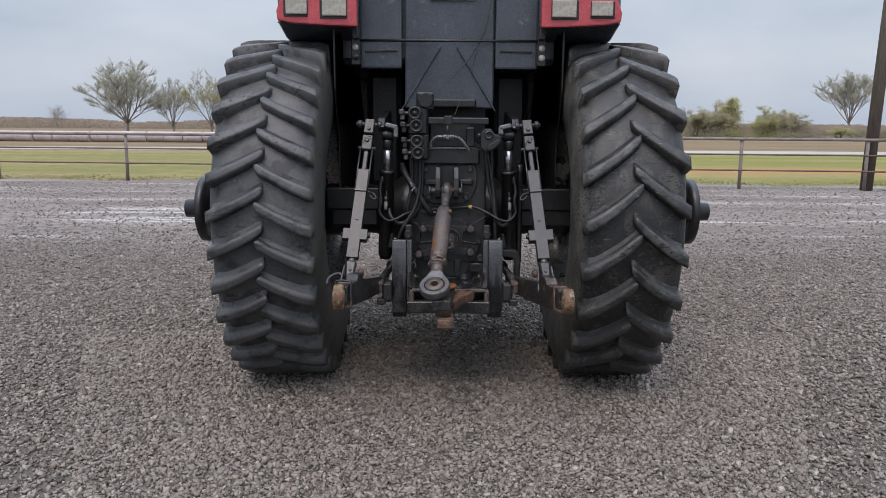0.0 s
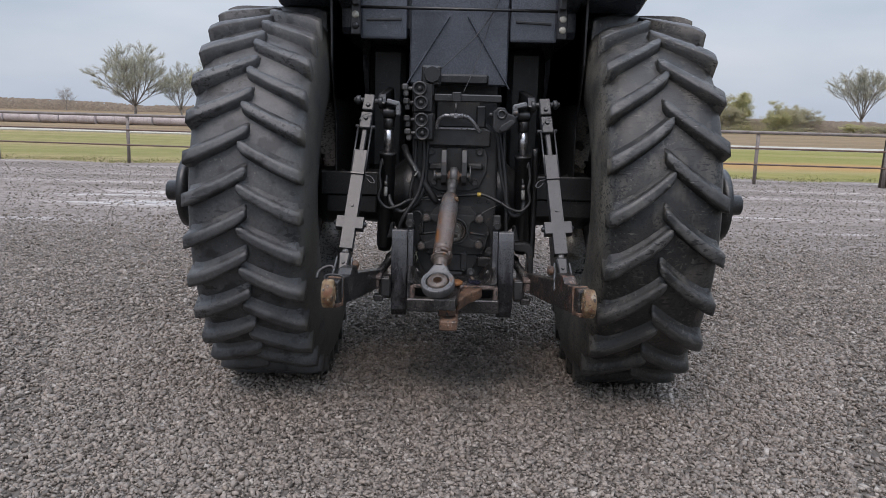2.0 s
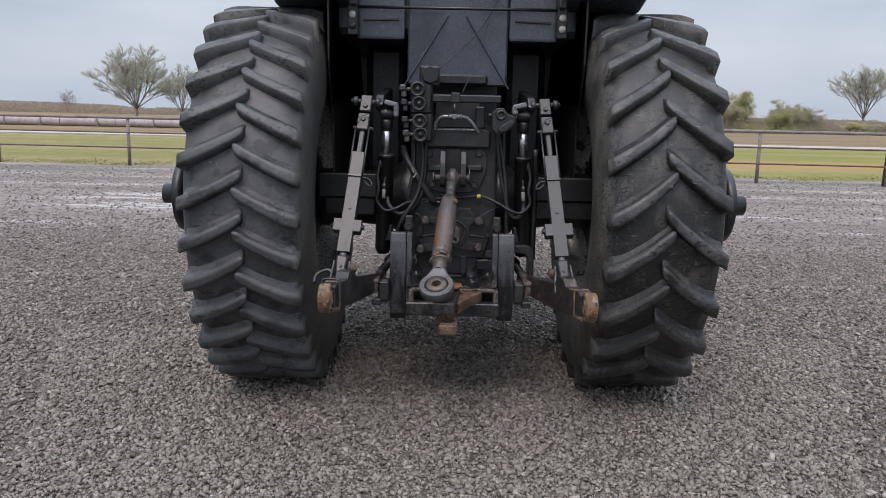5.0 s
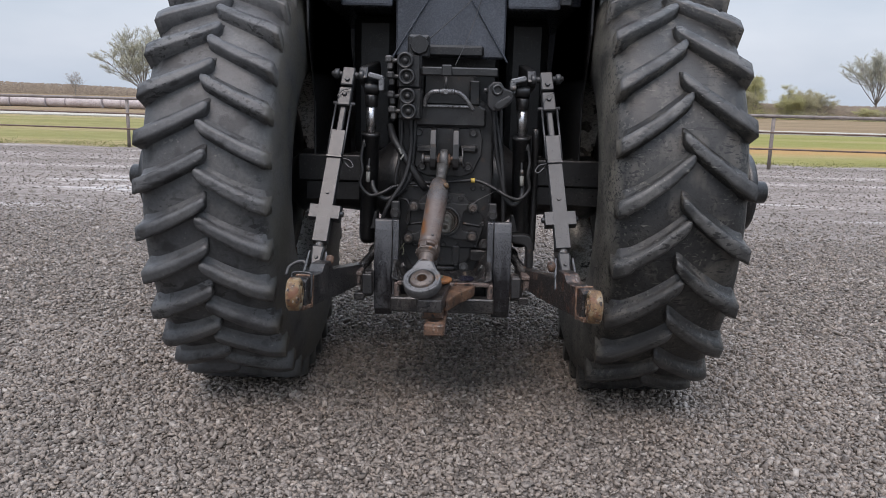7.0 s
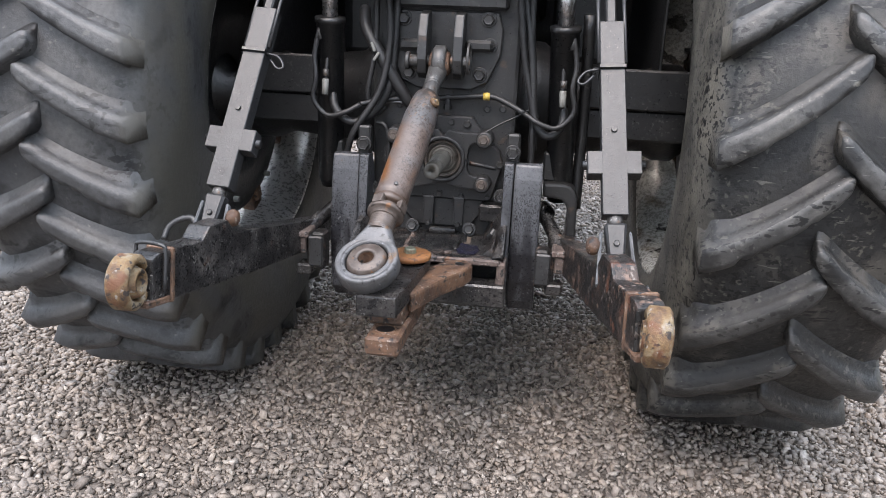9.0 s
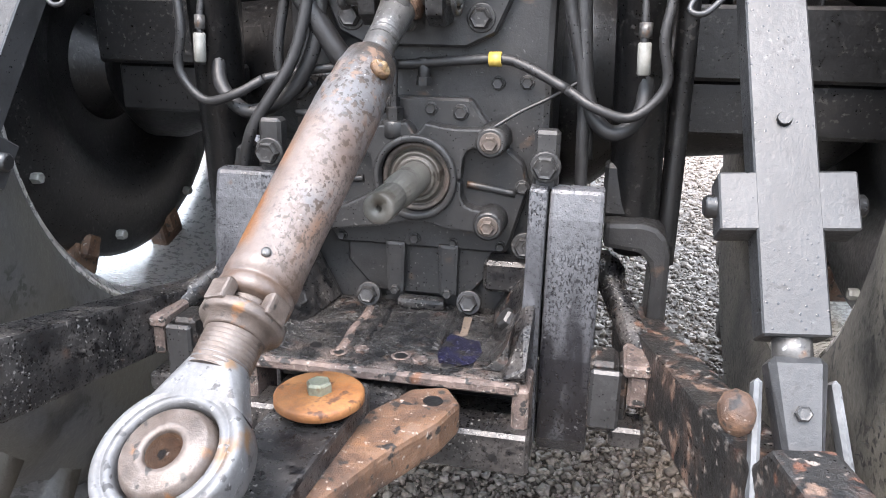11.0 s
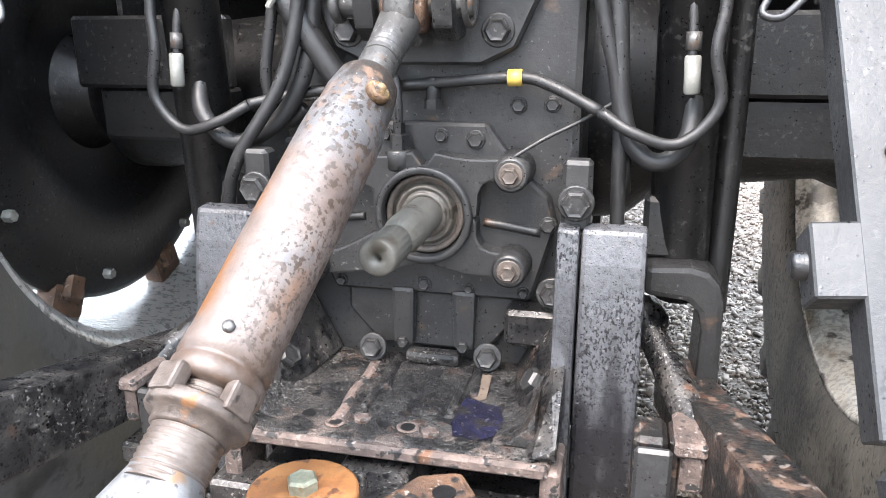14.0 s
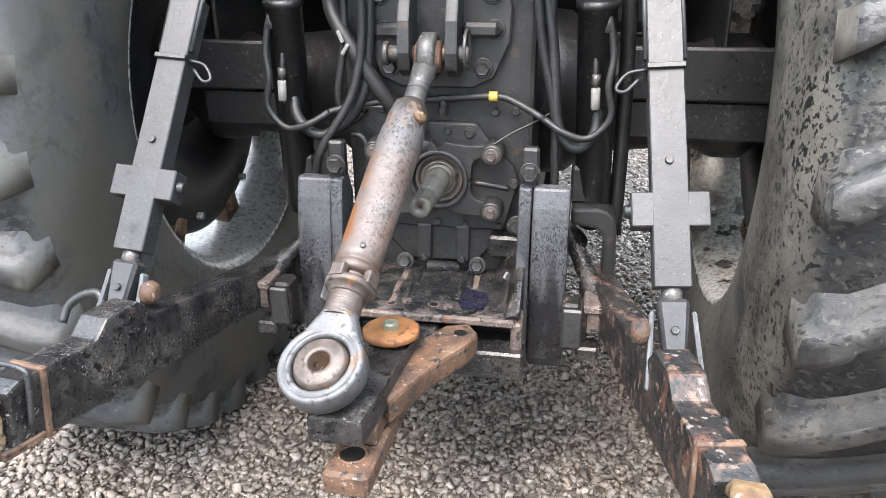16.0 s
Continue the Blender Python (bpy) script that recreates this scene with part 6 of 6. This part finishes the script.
for s in (-1, 1):
    lower_link(s)
    lift_link(s)
    # rocker arm that carries the lift link, and the lift cylinder
    arm = slab([(3.885, 1.40), (3.93, 1.445), (4.4, 1.49), (4.45, 1.39), (4.36, 1.33), (3.93, 1.375)], "x", s * 0.325, s * 0.362, 0.008, 2)
    part("rocker_arm", arm, M_BLACK, tractor)
    part("arm_cap", join(box(s * 0.290, 3.90, 1.405, 0.062, 0.05, 0.022, 0.005, (0, s * -14, 0)), box(s * 0.267, 3.90, 1.375, 0.022, 0.05, 0.055, 0.005)), M_PLATE, tractor, "pale grey rocker arm end cap")
    cb = Vector((s * 0.335, 4.02, 0.70))
    ct = Vector((s * 0.310, 3.925, 1.360))
    cyl = part("lift_cylinder", lathe(cb, ct, [(0.0, 0.03), (0.03, 0.038), (0.467, 0.038), (0.469, 0.0415), (0.482, 0.0415), (0.485, 0.03)], 24), M_BLACK, tractor, "black hydraulic lift cylinder")
    dd = (ct - cb).normalized()
    part("cylinder_rod", rod(cb + dd * 0.475, cb + dd * 0.603, 0.0215, 24), M_CHROME, cyl, "bright chrome cylinder rod")
    part("rod_eye", rod(ct + Vector((-0.03, 0, 0.0)), ct + Vector((0.03, 0, 0.0)), 0.026, 18, 0.004), M_BLACK, cyl)
    part("rod_head", rod(cb + dd * 0.593, cb + dd * 0.643, 0.027, 18, 0.004), M_BLACK, cyl)
    if s > 0:
        part("steel_pipe", pipe([(s * 0.385, 4.02, 0.68), (s * 0.385, 4.02, 0.95), (s * 0.378, 3.99, 1.21)], 0.016, 10), M_BLACK, tractor)
    # small hose at the cylinder, with its pale sleeve
    x = s * 0.335
    part("cylinder_hose", pipe([(s * 0.322, 3.965, 1.172), (x + s * 0.002, 3.935, 1.155), (x + s * 0.018, 3.925, 1.08), (x + s * 0.012, 3.915, 1.02), (x + s * 0.02, 3.915, 0.96), (x - s * 0.02, 3.91, 0.918), (x - s * 0.07, 3.91, 0.928), (x - s * 0.11, 3.925, 0.950)], 0.0072, 10), M_HOSE, tractor, "small black hydraulic hose")
    part("white_sleeve", rod((x + s * 0.002 - s * 0.012, 3.925, 0.972), (x - s * 0.012, 3.925, 1.015), 0.0092, 12, 0.002), M_WHITE, tractor, "pale plastic hose sleeve")
    part("hose_fitting", join(rod((x + s * 0.002, 3.935, 1.145), (x + s * 0.006, 3.932, 1.118), 0.0115, 6, 0.001)), M_BOLT, tractor)
    part("thin_line", pipe([(x - s * 0.012, 3.926, 0.968), (x - s * 0.013, 3.927, 1.03), (x - s * 0.016, 3.94, 1.09), (x - s * 0.012, 3.97, 1.13)], 0.0055, 8), M_HOSE, tractor, "thin black line at the cylinder")
    part("hose_nut", rod((x - s * 0.012, 3.928, 1.02), (x - s * 0.012, 3.93, 1.04), 0.009, 6), M_STEEL, tractor)
    part("loop_hose", pipe(LOOP[s], 0.0115, 10), M_HOSE, tractor, "thick black hydraulic hose loop")

# hoses that hang from the couplers
part("hose", pipe([(-0.15, 3.92, 1.26), (-0.145, 3.93, 1.12), (-0.17, 3.92, 0.99), (-0.235, 3.90, 0.88), (-0.265, 3.92, 0.80)], 0.0092, 10), M_HOSE, tractor, "black hose hanging beside the case")
part("hose", pipe([(-0.185, 3.95, 1.25), (-0.19, 3.95, 1.1), (-0.21, 3.95, 0.98), (-0.19, 3.96, 0.925), (-0.16, 3.96, 0.945)], 0.008, 10), M_HOSE, tractor, "thin black hose loop")
part("hose", pipe([(0.19, 3.93, 1.30), (0.215, 3.94, 1.1), (0.245, 3.94, 0.965), (0.25, 3.94, 0.87), (0.252, 3.945, 0.80)], 0.009, 10), M_HOSE, tractor, "black hose hanging beside the case")
part("hose", pipe([(0.225, 3.95, 1.30), (0.235, 3.955, 1.1), (0.25, 3.95, 0.968), (0.257, 3.95, 0.85)], 0.009, 10), M_HOSE, tractor, "black hose hanging beside the case")
part("hose", pipe([(-0.245, 4.05, 1.20), (-0.222, 3.975, 1.155), (-0.180, 3.945, 1.092), (-0.14, 3.945, 1.03), (-0.098, 3.955, 0.966), (-0.085, 3.975, 0.948)], 0.0165, 12), M_HOSE, tractor, "thick black hose running into the case")
cross = part("cross_cable", pipe([(-0.2255, 3.9255, 0.9502), (-0.19, 3.945, 0.958), (-0.14, 3.96, 0.966), (-0.06, 3.968, 0.972), (0.0, 3.968, 0.976), (0.119, 3.962, 0.986), (0.165, 3.952, 0.977), (0.2255, 3.9255, 0.9502)], 0.0072, 10), M_HOSE, tractor, "black cable across the case")
part("cable_tag", rod((0.110, 3.9615, 0.9855), (0.128, 3.9615, 0.986), 0.0105, 12), M_TAG, cross, "yellow cable tag")
part("steel_line", pipe([(-0.21, 3.96, 0.955), (-0.13, 3.965, 0.958), (-0.06, 3.965, 0.955)], 0.005, 8), M_PIPING, tractor)
part("white_clip", join(box(-0.190, 3.925, 1.105, 0.008, 0.008, 0.026, 0.002, (0, -22, 0)), box(-0.181, 3.925, 1.080, 0.008, 0.008, 0.026, 0.002, (0, 35, 0))), M_WHITE, tractor, "white plastic clip")
part("side_line", pipe([(-0.185, 3.95, 0.90), (-0.16, 3.945, 0.895), (-0.148, 3.945, 0.86), (-0.15, 3.945, 0.79)], 0.006, 8), M_HOSE, tractor)

# remote couplers
rem = part("coupler_block", join(box(-0.155, 3.93, 1.43, 0.10, 0.10, 0.14, 0.01), box(-0.150, 3.93, 1.30, 0.10, 0.10, 0.13, 0.01), box(-0.12, 3.94, 1.53, 0.09, 0.08, 0.09, 0.008)), M_BLACK, tractor, "black remote valve block")
for cxx, czz in ((-0.170, 1.47), (-0.163, 1.407), (-0.159, 1.33), (-0.154, 1.27)):
    c = join(lathe((cxx, 3.89, czz), (cxx, 3, czz), [(0, 0.034), (0.035, 0.034), (0.045, 0.031), (0.0455, 0.0245), (0.030, 0.0225), (0.029, 0.0125), (0.039, 0.0105), (0.040, 0.0)], 28, caps=False))
    part("coupler", c, M_CAST, rem, "dusty quick coupler socket")
    k = join(box(cxx - 0.068, 3.885, czz + 0.006, 0.03, 0.03, 0.028, 0.006), rod((cxx - 0.055, 3.885, czz), (cxx - 0.02, 3.885, czz), 0.009, 10), box(cxx - 0.062, 3.89, czz - 0.02, 0.024, 0.024, 0.03, 0.005))
    part("lever", k, M_STEEL if czz in (1.47, 1.27) else M_BOLT, rem, "grey coupler release lever")
part("trailer_socket", join(lathe((-0.115, 3.90, 1.535), (-0.115, 3, 1.535), [(0, 0.04), (0.02, 0.04), (0.024, 0.036)], 8, smooth=False), hexbolt((-0.085, 3.88, 1.56), (0, -1, 0), 0.006, 0.006)), M_BLACK, tractor, "black round trailer socket")
val = part("brake_valve", slab([(0.165, 1.30), (0.165, 1.375), (0.185, 1.395), (0.215, 1.395), (0.232, 1.37), (0.262, 1.36), (0.268, 1.33), (0.245, 1.30), (0.21, 1.28), (0.185, 1.28)], "y", 3.83, 3.92, 0.006, 2), M_CAST, tractor, "dark cast coupler valve")
part("valve_cap", slab([(0.19, 1.295), (0.20, 1.315), (0.25, 1.345), (0.262, 1.325), (0.225, 1.292), (0.205, 1.285)], "y", 3.808, 3.835, 0.006, 2), M_CAST, val)
part("valve_port", lathe((0.203, 3.835, 1.363), (0.203, 3, 1.363), [(0, 0.024), (0.012, 0.022), (0.012, 0.012), (-0.01, 0.012)], 20), M_BLACK, val)
part("valve_knob", lathe((0.255, 3.86, 1.372), (0.30, 3.86, 1.372), [(0, 0.012), (0.02, 0.013), (0.024, 0.01)], 10), M_STEEL, val)
part("valve_knob", lathe((0.168, 3.86, 1.36), (0.12, 3.86, 1.362), [(0, 0.010), (0.016, 0.011), (0.02, 0.008)], 10), M_BOLT, val)
# channel bar and tee pipe above the hitch plate
part("channel_bar", box(0.05, 3.90, 1.432, 0.31, 0.05, 0.034, 0.005), M_BLACK, tractor, "black channel bar over the case")
part("bar_clamp", join(box(-0.002, 3.875, 1.436, 0.042, 0.03, 0.044, 0.004), rod((-0.004, 3.87, 1.30 + 0.11), (-0.004, 3.87, 1.36), 0.006, 8)), M_CAST, tractor)
tee = part("tee_fitting", join(rod((-0.03, 3.88, 1.352), (0.03, 3.88, 1.352), 0.012, 12, 0.002), rod((-0.004, 3.88, 1.352), (-0.004, 3.86, 1.352), 0.012, 12, 0.002)), M_PIPING, tractor, "bright tee pipe fitting")
part("pipe_arm", pipe([(-0.03, 3.88, 1.352), (-0.06, 3.885, 1.35), (-0.085, 3.90, 1.325), (-0.09, 3.91, 1.29)], 0.009, 10), M_PIPING, tee)
part("pipe_arm", pipe([(0.03, 3.88, 1.352), (0.055, 3.885, 1.345), (0.085, 3.89, 1.315), (0.11, 3.90, 1.28)], 0.0095, 10), M_PIPING, tee)
part("upper_case", join(slab([(-0.15, 1.21), (0.165, 1.21), (0.165, 1.285), (0.13, 1.30), (-0.11, 1.30), (-0.15, 1.285)], "y", 3.95, 4.1, 0.008), box(0.01, 4.02, 1.37, 0.22, 0.1, 0.15, 0.01), box(0.115, 3.965, 1.35, 0.045, 0.03, 0.10, 0.006)), M_CAST, tractor, "dark upper case cover")
part("ledge", box(0.005, 3.945, 1.292, 0.20, 0.01, 0.008, 0.002), M_PIPING, tractor)

# ---- cab rear, fenders and lamps ----
cab = part("cab_rear_panel", slab([(-0.235, 1.50), (0.245, 1.50), (0.245, 2.6), (-0.235, 2.6)], "y", 4.17, 4.23, 0.008), M_CAB, tractor, "black moulded cab rear panel")
for s in (-1, 1):
    part("side_panel", slab([(s * 0.25, 1.71), (s * 0.475, 1.71), (s * 0.475, 2.6), (s * 0.25, 2.6)], "y", 4.15, 4.22, 0.012, 2), M_CAB, cab)
    part("panel_slot", box(s * 0.36, 4.147, 1.80, 0.17, 0.008, 0.012, 0.002, (0, s * 2, 0)), M_BLACK, cab)
    part("crease", box(s * 0.150, 4.166, 1.655, 0.008, 0.014, 0.40, 0.003, (0, s * -32, 0)), M_CAB, cab)
    lb = part("lamp_bracket", join(slab([(s * 0.47, 1.95), (s * 0.51, 1.95), (s * 0.515, 1.72), (s * 0.465, 1.72)], "y", 4.08, 4.12, 0.005), box(s * 0.49, 4.06, 1.90, 0.035, 0.03, 0.10, 0.006, (0, s * 6, 0))), M_BLACK, tractor)
    for zz, mt in ((1.812, M_LENS), (1.762, M_LENS if s > 0 else M_BLACK)):
        part("reflector", lathe((s * 0.49, 4.08, zz), (s * 0.49, 3, zz), [(0, 0.017), (0.006, 0.017), (0.010, 0.013), (0.011, 0.0)], 20, caps=False), mt, lb, "small round white reflector")
# black box stands in for the shade of a recess in the panel
part("shelf", box(0.03, 4.13, 1.525, 0.24, 0.10, 0.05, 0.01), M_BLACK, cab)
part("grab_bar", rod((-0.47, 4.10, 1.85), (0.48, 4.10, 1.85), 0.0075, 10), M_BLACK, tractor)
part("thin_wire", pipe([(0.225, 4.14, 2.07), (0.19, 4.13, 1.90), (0.10, 4.12, 1.75), (-0.02, 4.0, 1.62), (-0.08, 3.93, 1.56)], 0.0025, 6), M_GREY, tractor, "thin pale wire")
part("thin_wire", pipe([(0.16, 4.16, 1.83), (0.12, 4.14, 1.70), (0.08, 4.08, 1.58), (0.03, 3.97, 1.46)], 0.0018, 6), M_GREY, tractor)
part("name_strip", box(0.02, 4.163, 2.075, 0.24, 0.01, 0.022, 0.002), M_WHITE, cab, "pale lettering strip")


def fender(s):
    """A black shell over the inner half of the tyre, closed on the inside, with the red lamp housing at its rear."""
    bm = bmesh.new()
    rows = []
    for k in range(13):
        a = radians(172 - k * 8.2)
        r = 1.05
        y, z = AXLE_Y - r * math.cos(a), AXLE_Z + r * math.sin(a)
        rows.append([bm.verts.new((s * x, y, z)) for x in (0.575, 0.90)])
    for r0, r1 in zip(rows, rows[1:]):
        bm.faces.new((r0[0], r0[1], r1[1], r1[0]))
    base = [bm.verts.new((s * 0.575, v[0].co.y, min(v[0].co.z, 1.42))) for v in rows]
    for k in range(len(rows) - 1):
        bm.faces.new((rows[k][0], rows[k + 1][0], base[k + 1], base[k]))
    bmesh.ops.solidify(bm, geom=bm.faces, thickness=0.012)
    fd = part("fender", bm, M_LINER, tractor, "muddy black fender shell over the tyre")
    part("fender_panel", slab([(4.20, 0.98), (5.3, 0.98), (5.3, 1.92), (4.05, 1.92), (4.05, 1.6), (4.20, 1.3)], "x", s * 0.594, s * 0.604, 0.003), M_BLACK, fd, "black inner fender panel")
    return fd


for s in (-1, 1):
    fd = fender(s)
    under = slab([(3.986, 1.915), (4.20, 1.86), (5.1, 1.86), (5.1, 2.25), (4.2, 2.25), (3.986, 2.11)], "x", s * 0.475, s * 0.875, 0.012)
    part("fender_top", under, M_CAB, fd)
    out = [(0.465, 1.90), (0.62, 1.905), (0.80, 1.915), (0.868, 1.93), (0.872, 1.975), (0.84, 2.06), (0.80, 2.09), (0.465, 2.09)]
    hs = slab([(s * x, z) for x, z in out], "y", 3.935, 3.98, 0.008, 2)
    housing = part("lamp_housing", hs, M_RED, fd, "faded red fender lamp housing")
    for x0, x1, z0, z1 in ((0.50, 0.665, 1.925, 2.045), (0.70, 0.845, 1.935, 2.04)):
        part("lamp_recess", box(s * (x0 + x1) / 2, 3.934, (z0 + z1) / 2, (x1 - x0) * 0.84, 0.006, (z1 - z0) * 0.80, 0.002), M_BLACK, housing)
        part("lamp_lens", box(s * ((x0 + x1) / 2 - 0.005), 3.926, (z0 + z1) / 2 + 0.005, (x1 - x0) * 0.74, 0.02, (z1 - z0) * 0.70, 0.006, (0, 0, 0), 2), M_LENS, housing, "cream work lamp lens")
part("cab_body", slab([(4.23, 1.74), (6.0, 1.70), (6.0, 2.7), (4.23, 2.65)], "x", -0.62, 0.62, 0.03), M_CAB, tractor, "black cab body above the frame")
part("cab_floor", slab([(4.42, 1.25), (6.0, 1.15), (6.0, 1.72), (4.42, 1.72)], "x", -0.235, 0.235, 0.02), M_BLACK, tractor)
# added sheet: stops view and daylight through the space under the cab
part("inner_wall", box(0, 5.45, 1.31, 1.70, 0.04, 0.88, 0.01), M_BLACK, tractor, "added black sheet closing the dark space under the cab")
